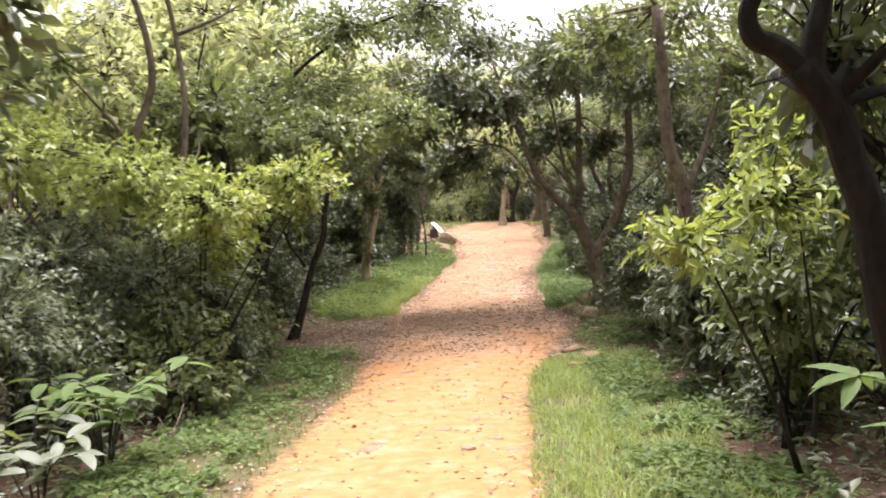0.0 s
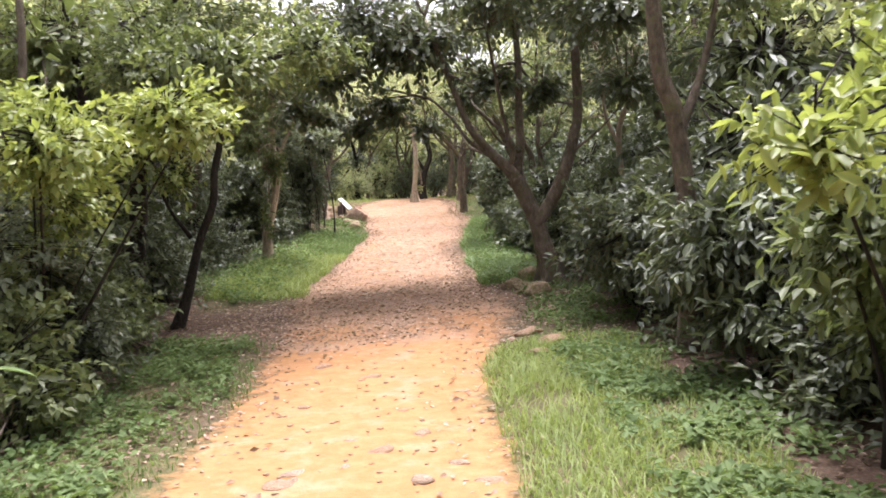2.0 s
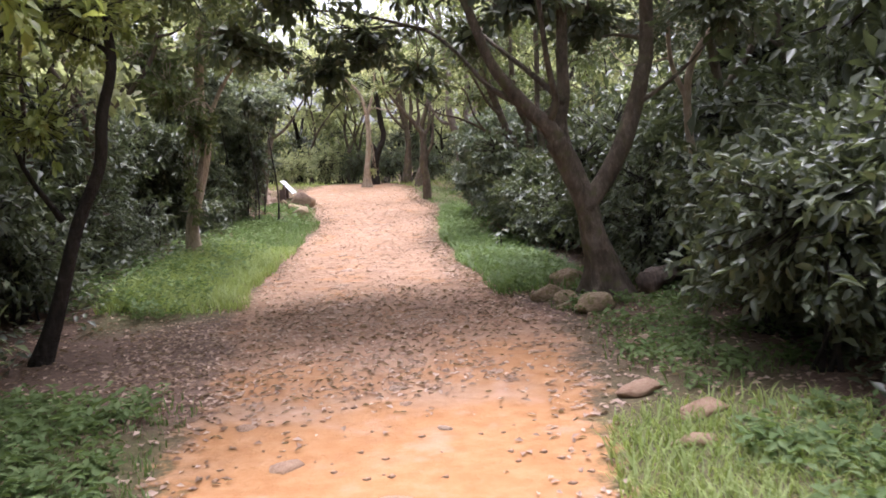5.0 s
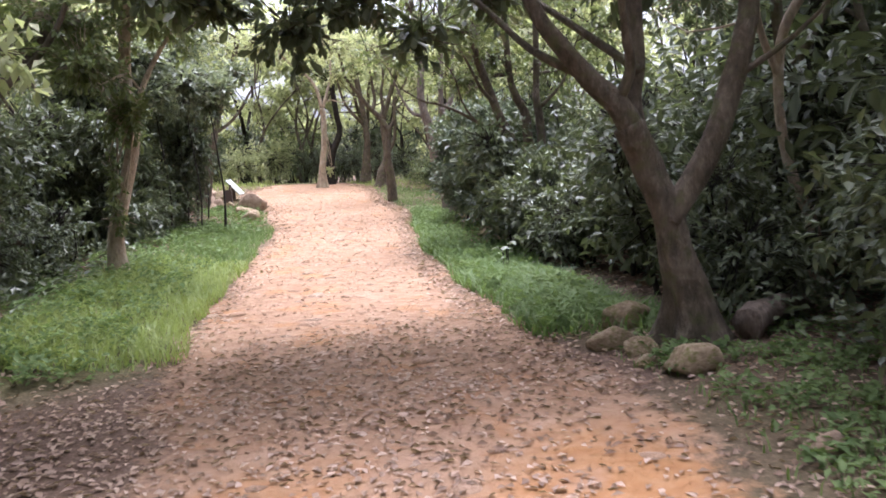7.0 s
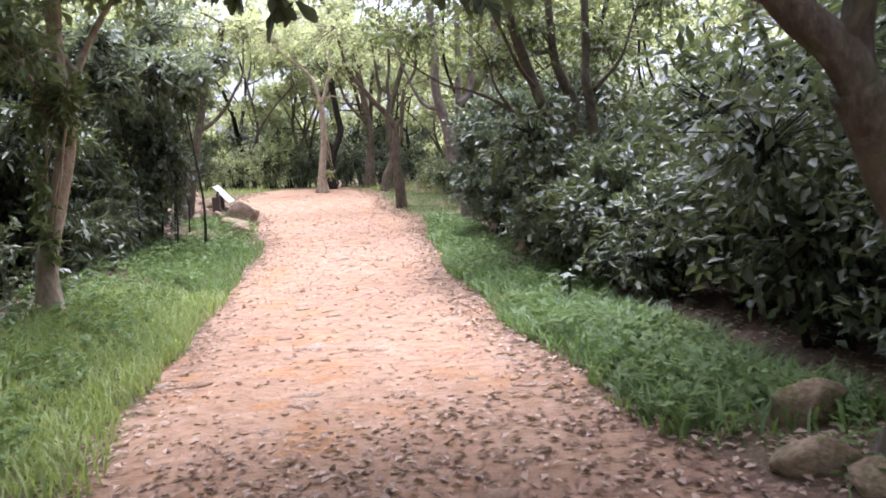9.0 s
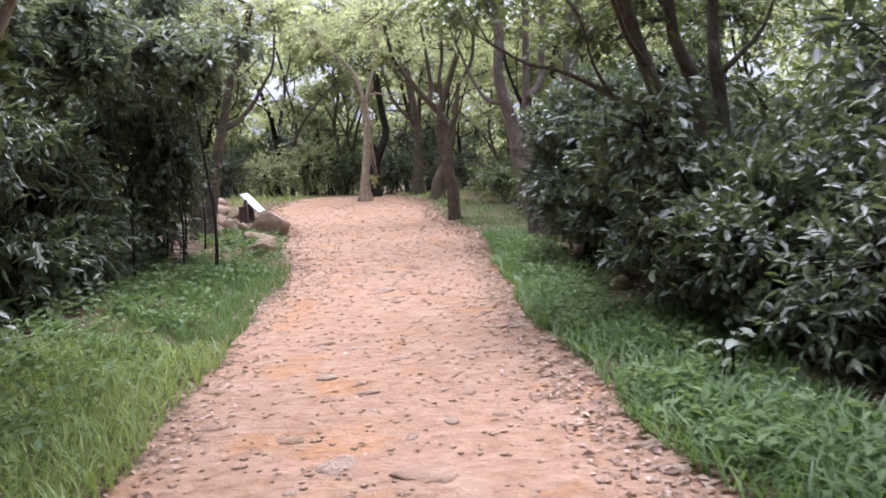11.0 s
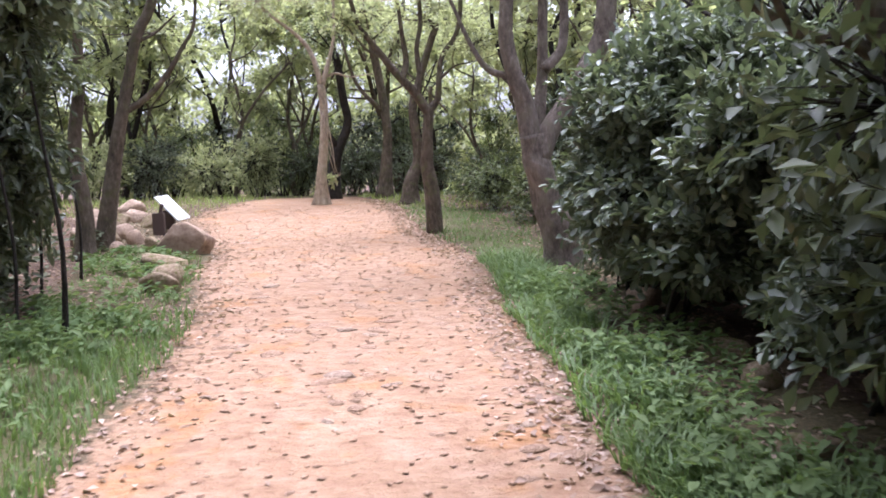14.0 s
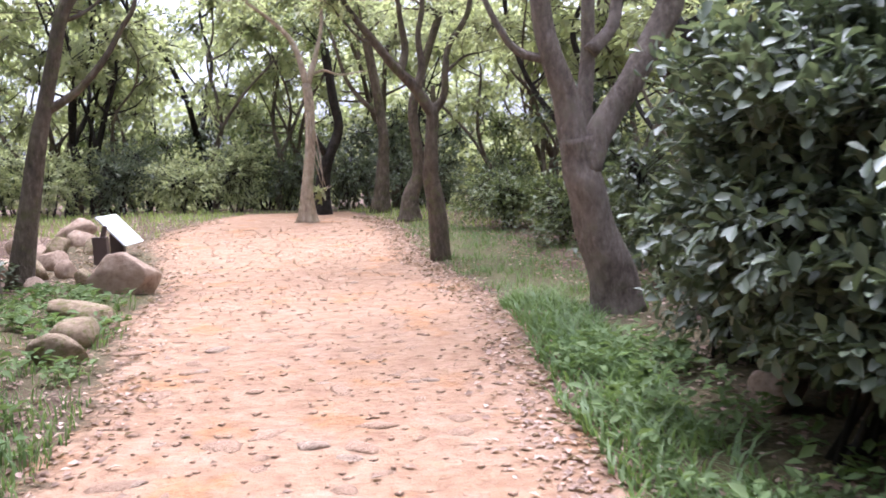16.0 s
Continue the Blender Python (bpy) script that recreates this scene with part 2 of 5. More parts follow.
def inside_of(x, y):
    """How far a place lies within the path; negative beside it."""
    x, y = np.asarray(x, float), np.asarray(y, float)
    m = np.minimum(x - softly(y, EDGE_Y, EDGE_L), softly(y, EDGE_Y, EDGE_R) - x) + 0.1 * wave(x, y, 4.0, 5) + 0.13 * wave(x, y, 1.7, 25)
    return np.minimum(m, 41.3 - y)


def litter_at(x, y):
    """How thickly dead leaves lie, 0 to 1."""
    x, y = np.asarray(x, float), np.asarray(y, float)
    m = inside_of(x, y)
    band = np.exp(-((y - 14.7 - 0.3 * x + 1.5 * wave(x, y, 1.5, 44) + 0.7 * wave(x, y, 4.0, 45)) / 1.7) ** 2)
    edge = np.where(y < 11.5, 0.28, 0.55) * np.exp(-((m - 0.05) / 0.28) ** 2)
    right = np.where((x > softly(y, EDGE_Y, EDGE_R) - 0.8) & (y > 15), 0.75 * np.exp(-((m - 0.12) / 0.26) ** 2), 0)
    wood = np.clip((-m - 1.1) / 0.5, 0, 1) * 0.85
    under = np.where((m < 0.1) & (((x > 0) & (y > 11.4) & (y < 16.6)) | ((x < 0.6) & (y > 26.2))), 0.5 + 0.3 * wave(x, y, 3.0, 12), 0)
    shade = np.where((x > 1.5) & (y > 22) & (y < 29), np.clip((-m - 0.45) / 0.2, 0, 1) * 0.4, 0)
    left = np.where((m < 0) & (x < 0) & (y < 13), np.clip(0.3 + 0.6 * wave(x, y, 2.6, 14), 0, 1), 0)
    return np.clip(np.maximum.reduce([under, left, shade, band * np.clip(1.1 + 0.5 * wave(x, y, 3.0, 9), 0, 1), edge + right, wood]), 0, 1)


def land(x, y):
    x, y = np.asarray(x, float), np.asarray(y, float)
    z = softly(y, LAND_Y, LAND_Z) - 0.03 * np.clip(x - 1.5, -8, 8) * np.clip((y - 24) / 6, 0, 1)
    m = inside_of(x, y)
    far = np.clip((np.hypot(x, y - 20) - 60) / 60, 0, 1)
    rough = np.clip(m, 0, 1) * (0.25 + 0.75 * np.clip((y - 15) / 6, 0, 1))
    z = z + 0.035 * np.clip(-m / 0.5, 0, 1) + 0.012 * wave(x, y, 9, 3) * rough + 0.007 * wave(x, y, 22, 4) * rough
    z = z + 0.16 * np.clip((-m - 0.45) / 0.7, 0, 1) * np.clip((y - 15.5) / 1.5, 0, 1) * np.clip((26.5 - y) / 2.5, 0, 1) * (x < 0.6)
    return z + 0.05 * wave(x, y, 1.3, 8) * np.clip(-m - 0.5, 0, 1) + far * wave(x, y, 0.03, 6)


def gz(x, y):
    return float(land(x, y))


# ---- mesh tools ----
def mesh_of(name, verts, faces, mat, smooth=True):
    me = bpy.data.meshes.new(name)
    me.from_pydata([tuple(v) for v in verts], [], [tuple(f) for f in faces])
    me.materials.append(mat)
    if smooth:
        me.polygons.foreach_set("use_smooth", [True] * len(me.polygons))
    me.update()
    return me


def tri_mesh(name, verts, tris, mat):
    """A mesh from numpy arrays of corners and triangles."""
    me = bpy.data.meshes.new(name)
    verts, tris = np.asarray(verts, np.float32), np.asarray(tris, np.int32)
    me.vertices.add(len(verts)), me.loops.add(tris.size), me.polygons.add(len(tris))
    me.vertices.foreach_set("co", verts.ravel())
    me.loops.foreach_set("vertex_index", tris.ravel())
    me.polygons.foreach_set("loop_start", np.arange(0, tris.size, 3, dtype=np.int32))
    me.materials.append(mat)
    me.update(calc_edges=True)
    return me


def part(name, me, parent, label="", at=None):
    ob = new(name, me)
    ob.parent = parent
    if at is not None:
        ob.matrix_basis = at
    return tagged(ob, label) if label else ob


def thing(name, x, y, z, label, category, group="", turn=0.0, kind=""):
    ob = new(name)
    ob.empty_display_size = 0.2
    ob.matrix_basis = pose(x, y, z, 0, 0, turn)
    return tagged(ob, label, category, group, kind)


def curve_points(pts, per=5):
    """A smooth line through the points given."""
    p = [Vector(v) for v in pts]
    p = [p[0] * 2 - p[1]] + p + [p[-1] * 2 - p[-2]]
    out = []
    for i in range(1, len(p) - 2):
        for k in range(per):
            t = k / per
            a, b, c, d = p[i - 1], p[i], p[i + 1], p[i + 2]
            out.append(0.5 * ((2 * b) + (c - a) * t + (2 * a - 5 * b + 4 * c - d) * t * t + (3 * b - a - 3 * c + d) * t ** 3))
    return out + [p[-2]]


def tube(pts, r0, r1, sides=8, per=5, flare=0.0, lumps=0.08, seed=0, roots=0):
    """A tapered, uneven limb along a line: corners and faces."""
    line = curve_points(pts, per)
    rnd = random.Random(seed)
    verts, faces = [], []
    n = len(line)
    ph = [rnd.uniform(0, 6.28) for _ in range(4)]
    side = Vector((1, 0, 0))
    for i, c in enumerate(line):
        d = (line[min(i + 1, n - 1)] - line[max(i - 1, 0)]).normalized()
        side = (side - d * side.dot(d))
        side = side.normalized() if side.length > 1e-3 else d.orthogonal().normalized()
        up = d.cross(side)
        t = i / (n - 1)
        r = r0 + (r1 - r0) * t ** 0.8
        low = math.exp(-t * 9) * flare
        for k in range(sides):
            a = 2 * math.pi * k / sides
            w = 1 + lumps * (math.sin(2 * a + ph[0] + 5 * t) + 0.7 * math.sin(3 * a + ph[1] - 9 * t) + 0.8 * math.sin(17 * t + ph[2] + a))
            w += low * (1 + (0.75 * math.cos(roots * a + ph[3]) if roots else 0))
            verts.append(c + (side * math.cos(a) + up * math.sin(a)) * r * w)
    for i in range(n - 1):
        for k in range(sides):
            j = (k + 1) % sides
            faces.append((i * sides + k, i * sides + j, (i + 1) * sides + j, (i + 1) * sides + k))
    faces.append(tuple((n - 1) * sides + k for k in range(sides)))
    faces.append(tuple(reversed(range(sides))))
    return verts, faces


LEAF4 = (np.array([[0, 0, 0], [-0.5, 0.5, 0.12], [0, 1, -0.06], [0.5, 0.5, 0.12]]), np.array([[0, 2, 1], [0, 3, 2]]))
LEAF6 = (np.array([[0, 0, 0], [-0.4, 0.3, 0.1], [-0.42, 0.66, 0.08], [0, 1, -0.1], [0.42, 0.66, 0.08], [0.4, 0.3, 0.1]]),
         np.array([[0, 2, 1], [0, 3, 2], [0, 4, 3], [0, 5, 4]]))


OVAL = (np.array([[0, 0, 0], [-0.28, 0.3, 0.06], [-0.5, 0.66, 0.1], [-0.26, 0.93, 0.03], [0, 1, -0.04], [0.26, 0.93, 0.03], [0.5, 0.66, 0.1], [0.28, 0.3, 0.06]]),
        np.array([[0, 4, 2], [0, 2, 1], [2, 4, 3], [0, 6, 4], [0, 7, 6], [6, 5, 4]]))


def leaves(points, ways, ups, length, width, shape, rnd):
    """Leaves at points, each with a way to point and a side to show: corners and triangles."""
    n = len(points)
    d = ways / np.maximum(np.linalg.norm(ways, axis=1, keepdims=True), 1e-6)
    w = np.cross(d, ups)
    w /= np.maximum(np.linalg.norm(w, axis=1, keepdims=True), 1e-6)
    u = np.cross(w, d)
    s = rnd.uniform(0.65, 1.25, (n, 1, 1))
    co, tr = shape
    v = points[:, None] + s * (co[None, :, 0:1] * width * w[:, None] + co[None, :, 1:2] * length * d[:, None] + co[None, :, 2:3] * length * u[:, None])
    k = len(co)
    t = tr[None] + (np.arange(n) * k)[:, None, None]
    return v.reshape(-1, 3), t.reshape(-1, 3)


def foliage(blobs, per_sprig, length, width, shape, seed, droop=0.25, fill=0.45):
    """Sprigs of leaves in ellipsoids (centre, radii, number of sprigs): leaf arrays, and twig arrays that lead out to them."""
    rnd = np.random.RandomState(seed)
    P, W, U, twv, twt = [], [], [], [], []
    for (cx, cy, cz, rx, ry, rz, count) in blobs:
        q = rnd.normal(size=(count, 3))
        q /= np.linalg.norm(q, axis=1, keepdims=True)
        lump = 1 + 0.22 * np.sin(q[:, 0] * 5 + seed) * np.cos(q[:, 1] * 4 + cx) + 0.16 * np.sin(q[:, 2] * 7 + q[:, 0] * 3 + cy)
        r = (rnd.uniform(0, 1, count) ** fill * lump)[:, None]
        R = np.array([rx, ry, rz])
        tip = np.array([cx, cy, cz]) + q * r * R
        out = q * R
        out /= np.linalg.norm(out, axis=1, keepdims=True)
        out[:, 2] -= droop * 0.6
        root = tip - out * np.minimum(length * 3.2, np.array([rx, ry, rz]).min() * 0.8) * rnd.uniform(0.7, 1.2, (count, 1))
        k = per_sprig
        t = np.linspace(0.25, 1.0, k)[None, :, None]
        pos = root[:, None] + (tip - root)[:, None] * t + rnd.normal(0, length * 0.12, (count, k, 3))
        spin = rnd.normal(size=(count, k, 3))
        way = out[:, None] * 0.7 + spin * 0.75
        way[..., 2] -= droop
        up = rnd.normal(0, 0.45, (count, k, 3)) + np.array([0, 0, 1.0]) + out[:, None] * 0.3
        P.append(pos.reshape(-1, 3)), W.append(way.reshape(-1, 3)), U.append(up.reshape(-1, 3))
        side = np.cross(out, rnd.normal(size=(count, 3)))
        side /= np.maximum(np.linalg.norm(side, axis=1, keepdims=True), 1e-6)
        thin = 0.0035 + length * 0.02
        base_at = sum(len(a) for a in twv)
        inner = root - out * length * 2.0
        third = np.cross(out, side)
        tv = np.stack([inner + side * thin, inner - side * thin * 0.6 + third * thin, inner - side * thin * 0.6 - third * thin, tip], axis=1)
        twv.append(tv.reshape(-1, 3))
        tt = np.array([[0, 1, 3], [1, 2, 3], [2, 0, 3]])[None] + (np.arange(count) * 4)[:, None, None] + base_at
        twt.append(tt.reshape(-1, 3))
    P, W, U = (np.concatenate(a) for a in (P, W, U))
    lv, lt = leaves(P, W, U, length, width, shape, rnd)
    return lv, lt, np.concatenate(twv), np.concatenate(twt)


SEED = [100]


def seed():
    SEED[0] += 1
    return SEED[0]


def build_plant(name, x, y, label, category, trunks, blobs, leaf_mat, bark, length=0.09, width=0.045, per=9, shape=LEAF4, droop=0.25, flare=0.6, roots=0,
                sides=9, group="", fill=0.45, sink=0.06, trunk_name="trunk", world=True):
    """A tree or shrub. trunks: rows of (points, first radius, last radius); the first is the trunk, the rest limbs. blobs: leafy masses."""
    z = gz(x, y) - sink
    root = thing(name, x, y, z, label, category, group)
    if world:
        o = Vector((x, y, z))
        trunks = [([Vector(p) - o for p in pts], r0, r1) for pts, r0, r1 in trunks]
        trunks = [([Vector((p[0].x, p[0].y, 0))] + p[1:] if i == 0 or trunk_name == "stem" else p, r0, r1) for i, (p, r0, r1) in enumerate(trunks)]
        blobs = [(b[0] - x, b[1] - y, b[2] - z, *b[3:]) for b in blobs]
    tips = []
    for i, (pts, r0, r1) in enumerate(trunks):
        v, f = tube(pts, r0, r1, sides if r0 > 0.05 else 5, 5 if r0 > 0.03 else 3, flare if i == 0 or trunk_name == "stem" else 0.12, 0.09 if r0 > 0.08 else 0.06, seed(), roots if i == 0 else 0)
        part(trunk_name if i == 0 or trunk_name == "stem" else "limb", mesh_of("limb", v, f, bark), root)
        tips.append((Vector(pts[-1]), r1))
        tips.append((Vector(pts[max(1, len(pts) - 2)]), r1 * 1.1))
    if blobs:
        v2, f2 = [], []
        rnd = random.Random(seed())
        for b in blobs:
            c = Vector(b[:3])
            for k in range(3):
                goal = c + Vector((rnd.uniform(-0.7, 0.7) * b[3], rnd.uniform(-0.7, 0.7) * b[4], rnd.uniform(-0.6, 0.7) * b[5]))
                start, r = min(tips, key=lambda a: (a[0] - goal).length)
                mid = (start + goal) / 2 + Vector((rnd.uniform(-0.14, 0.14), rnd.uniform(-0.14, 0.14), rnd.uniform(-0.1, 0.18))) * (goal - start).length
                v, f = tube([start, mid, goal], max(0.006, min(r * 0.75, 0.03)), 0.004, 4, 2, 0, 0.05, seed())
                o = len(v2)
                v2 += v
                f2 += [tuple(i + o for i in q) for q in f]
        lv, lt, tv, tt = foliage(blobs, per, length, width, shape, seed(), droop, fill)
        o = len(v2)
        v2 += [tuple(p) for p in tv.tolist()]
        f2 += [tuple(i + o for i in q) for q in tt.tolist()]
        tagged(part("branchwork", mesh_of("branchwork", v2, f2, bark), root), kind="stuff")
        tagged(part("crown" if category == "tree" else "foliage", tri_mesh("leaves", lv, lt, leaf_mat), root), kind="stuff")
    return root

# ---- ground: one sheet to the horizon ----
def build_ground():
    xs = np.concatenate([-np.geomspace(2500, 6.2, 34), np.arange(-6, 8.01, 0.13), np.geomspace(8.2, 2500, 34)])
    ys = np.concatenate([-np.geomspace(2500, 3.2, 30), np.arange(-3, 42.01, 0.13), np.geomspace(42.2, 2500, 34)])
    X, Y = np.meshgrid(xs, ys)
    Z = land(X, Y)
    nx, ny = len(xs), len(ys)
    i = (np.arange(ny - 1)[:, None] * nx + np.arange(nx - 1)[None]).ravel()
    tris = np.concatenate([np.stack([i, i + 1, i + nx + 1], 1), np.stack([i, i + nx + 1, i + nx], 1)])
    me = tri_mesh("ground", np.stack([X.ravel(), Y.ravel(), Z.ravel()], 1), tris, GROUND)
    me.polygons.foreach_set("use_smooth", [True] * len(me.polygons))
    for key, val in (("inside", inside_of(X, Y)), ("litter", litter_at(X, Y)), ("along", np.clip((Y - 9.5) / 7.0, 0, 1))):
        a = me.attributes.new(key, "FLOAT", "POINT")
        a.data.foreach_set("value", val.ravel().astype(np.float32))
    return tagged(new("ground", me), "trodden orange and pinkish dirt trail through woodland soil", "ground", "", "structure")


ground = build_ground()


# ---- trees beside the trail ----
# Dark green crown; the dark leaf also paints the hanging sprays as backlit.
build_plant("tree", 2.74, 15.18, "leaning grey-brown tree with buttressed roots and spreading forked limbs", "tree",
            [([(2.74, 15.18, -0.8), (2.71, 15.18, -0.34), (2.63, 15.18, 0.0), (2.56, 15.2, 0.27), (2.48, 15.2, 0.5), (2.38, 15.2, 0.72), (2.28, 15.2, 0.92)], 0.15, 0.1),
             ([(2.36, 15.2, 0.76), (2.2, 15.2, 1.06), (2.02, 15.24, 1.24), (1.84, 15.3, 1.48), (1.66, 15.4, 1.8), (1.45, 15.6, 2.5), (1.2, 16.0, 3.4)], 0.09, 0.04),
             ([(2.43, 15.22, 0.62), (2.36, 15.3, 1.06), (2.43, 15.34, 1.36), (2.44, 15.4, 1.75), (2.5, 15.5, 2.6), (2.5, 15.6, 3.6)], 0.08, 0.045),
             ([(2.56, 15.18, 0.2), (2.77, 15.18, 0.5), (2.98, 15.18, 0.86), (3.11, 15.2, 1.18), (3.21, 15.2, 1.5), (3.3, 15.25, 1.9), (3.3, 15.3, 3.6)], 0.1, 0.065),
             ([(2.2, 15.22, 1.04), (2.26, 15.1, 1.3), (2.18, 15.0, 1.55), (2.1, 14.9, 1.9), (1.9, 14.6, 3.0)], 0.05, 0.02),
             ([(2.0, 15.25, 1.26), (1.72, 15.6, 1.5), (1.5, 16.2, 1.95), (1.2, 16.8, 2.3), (0.6, 17.1, 2.35)], 0.04, 0.012),
             ([(2.4, 15.25, 1.3), (2.2, 15.9, 1.7), (1.95, 16.5, 2.1), (2.0, 17.0, 2.3)], 0.04, 0.015),
             ([(1.3, 16.7, 2.25), (0.5, 17.0, 2.5), (-0.3, 16.9, 2.55), (-0.9, 16.8, 2.45)], 0.022, 0.008),
             ([(3.1, 15.2, 1.2), (3.5, 15.0, 1.5), (3.9, 14.9, 1.9)], 0.03, 0.01)],
            [(1.17, 17.0, 1.78, 0.38, 0.36, 0.24, 26), (0.12, 17.0, 1.84, 0.42, 0.36, 0.22, 26), (0.62, 16.9, 1.98, 0.4, 0.3, 0.2, 22), (-0.5, 17.0, 2.05, 0.4, 0.3, 0.2, 22), (-0.9, 16.8, 2.2, 0.6, 0.5, 0.35, 50), (0.6, 17.0, 2.2, 0.8, 0.5, 0.3, 48), (-0.2, 16.4, 2.65, 0.9, 0.6, 0.35, 70), (0.7, 16.3, 2.95, 0.9, 0.6, 0.4, 80), (2.9, 18.0, 3.8, 1.3, 1.1, 0.7, 130), (1.2, 16.0, 3.0, 1.2, 1.2, 0.7, 180),
             (2.6, 15.8, 3.6, 1.2, 1.3, 0.7, 180), (1.9, 14.3, 3.4, 1.0, 1.0, 0.6, 130), (3.6, 15.6, 3.3, 0.8, 1.0, 0.8, 120), (1.9, 17.2, 2.2, 0.5, 0.5, 0.35, 40), (3.0, 16.2, 2.2, 0.7, 0.6, 0.4, 70), (3.9, 14.8, 2.1, 0.6, 0.5, 0.4, 60),
             (2.1, 15.6, 2.35, 0.7, 0.5, 0.35, 60), (3.5, 13.9, 3.0, 1.2, 1.1, 0.5, 190), (2.5, 13.0, 3.5, 1.2, 1.2, 0.5, 180), (4.6, 14.4, 3.2, 1.0, 1.0, 0.5, 100), (0.2, 15.6, 3.3, 1.2, 1.2, 0.5, 140), (0.9, 17.4, 4.3, 1.3, 1.2, 0.6, 120), (-0.2, 18.6, 4.9, 1.2, 1.2, 0.6, 100)],
            LEAF_DARK, BARK_GREY, 0.145, 0.066, 8, OVAL, 0.4, 1.1, 5, 18, fill=0.6)
build_plant("tree", -1.84, 20.9, "pale-barked slender tree with creepers on the upper trunk", "tree",
            [([(-1.84, 20.9, -0.51), (-1.82, 20.9, 0.01), (-1.67, 20.9, 0.6), (-1.55, 20.9, 1.07), (-1.52, 20.9, 1.49), (-1.57, 20.9, 1.92), (-1.45, 20.9, 3.4)], 0.105, 0.06),
             ([(-1.54, 20.9, 1.4), (-1.28, 21.0, 2.01), (-0.93, 20.9, 2.53)], 0.05, 0.02), ([(-1.54, 20.9, 1.14), (-1.8, 21.0, 1.58), (-2.06, 21.1, 2.19), (-2.5, 21.1, 2.8)], 0.05, 0.02)],
            [(-1.58, 20.75, 1.4, 0.35, 0.26, 0.44, 80), (-1.8, 20.7, 0.75, 0.14, 0.14, 0.44, 16), (-1.76, 20.75, 0.18, 0.12, 0.12, 0.26, 12), (-1.1, 20.8, 2.62, 0.87, 0.87, 0.52, 200), (-2.32, 20.9, 2.53, 0.96, 0.96, 0.61, 230), (-1.45, 21.1, 3.49, 1.13, 1.13, 0.52, 160),
             (-1.98, 20.3, 1.92, 0.7, 0.61, 0.39, 130), (-0.84, 20.9, 4.36, 1.22, 1.22, 0.61, 150), (-0.23, 21.3, 5.5, 1.39, 1.39, 0.7, 140)],
            LEAF_MID, BARK_PALE, 0.1, 0.05, 8, LEAF6, 0.3, 0.5, 3, 12)
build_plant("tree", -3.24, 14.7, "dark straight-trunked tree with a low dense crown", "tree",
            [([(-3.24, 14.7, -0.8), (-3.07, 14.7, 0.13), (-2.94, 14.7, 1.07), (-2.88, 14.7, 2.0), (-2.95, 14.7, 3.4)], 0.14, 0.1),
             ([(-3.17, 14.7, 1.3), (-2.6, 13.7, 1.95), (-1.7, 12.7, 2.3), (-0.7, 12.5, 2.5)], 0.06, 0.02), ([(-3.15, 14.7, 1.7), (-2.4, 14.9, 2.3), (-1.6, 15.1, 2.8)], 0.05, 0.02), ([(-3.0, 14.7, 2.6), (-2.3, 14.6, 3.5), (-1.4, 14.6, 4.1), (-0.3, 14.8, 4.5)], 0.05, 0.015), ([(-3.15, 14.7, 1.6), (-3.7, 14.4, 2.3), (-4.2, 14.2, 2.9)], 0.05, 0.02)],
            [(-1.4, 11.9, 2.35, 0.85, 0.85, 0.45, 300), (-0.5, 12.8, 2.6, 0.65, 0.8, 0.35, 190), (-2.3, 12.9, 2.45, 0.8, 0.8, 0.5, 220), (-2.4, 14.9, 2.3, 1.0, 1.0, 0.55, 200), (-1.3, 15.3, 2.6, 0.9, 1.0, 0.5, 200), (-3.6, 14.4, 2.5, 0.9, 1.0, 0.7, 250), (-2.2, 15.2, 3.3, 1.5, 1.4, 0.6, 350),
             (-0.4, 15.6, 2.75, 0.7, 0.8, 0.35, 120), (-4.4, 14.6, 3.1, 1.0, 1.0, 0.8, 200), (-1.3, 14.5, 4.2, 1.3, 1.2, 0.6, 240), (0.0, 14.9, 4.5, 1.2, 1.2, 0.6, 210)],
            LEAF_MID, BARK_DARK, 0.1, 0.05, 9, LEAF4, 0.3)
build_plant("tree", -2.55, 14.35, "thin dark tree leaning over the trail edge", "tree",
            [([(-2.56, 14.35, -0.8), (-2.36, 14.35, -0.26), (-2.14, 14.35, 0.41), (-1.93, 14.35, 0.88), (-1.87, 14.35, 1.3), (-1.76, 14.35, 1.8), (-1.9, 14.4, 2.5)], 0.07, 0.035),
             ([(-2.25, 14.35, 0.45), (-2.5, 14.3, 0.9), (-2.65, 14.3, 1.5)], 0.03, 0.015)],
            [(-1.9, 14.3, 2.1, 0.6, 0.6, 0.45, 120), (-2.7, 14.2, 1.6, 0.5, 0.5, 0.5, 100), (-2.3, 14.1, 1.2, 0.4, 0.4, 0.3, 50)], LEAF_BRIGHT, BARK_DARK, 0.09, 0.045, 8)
build_plant("tree", 2.7, 10.0, "upright brown tree trunk rising out of dense shrubs", "tree",
            [([(2.76, 10.0, -0.8), (2.8, 10.0, 0.3), (2.78, 10.0, 1.05), (2.71, 10.0, 1.5), (2.6, 10.0, 1.95), (2.55, 10.0, 3.4)], 0.085, 0.07),
             ([(2.72, 10.0, 1.2), (3.1, 10.2, 1.9), (3.4, 10.3, 2.9)], 0.05, 0.03)],
            [(2.9, 10.6, 3.3, 1.2, 1.2, 0.7, 180), (3.6, 10.4, 2.6, 0.7, 0.8, 0.6, 100), (2.2, 10.8, 3.2, 0.8, 0.8, 0.5, 90)], LEAF_MID, BARK, 0.1, 0.05, 8)
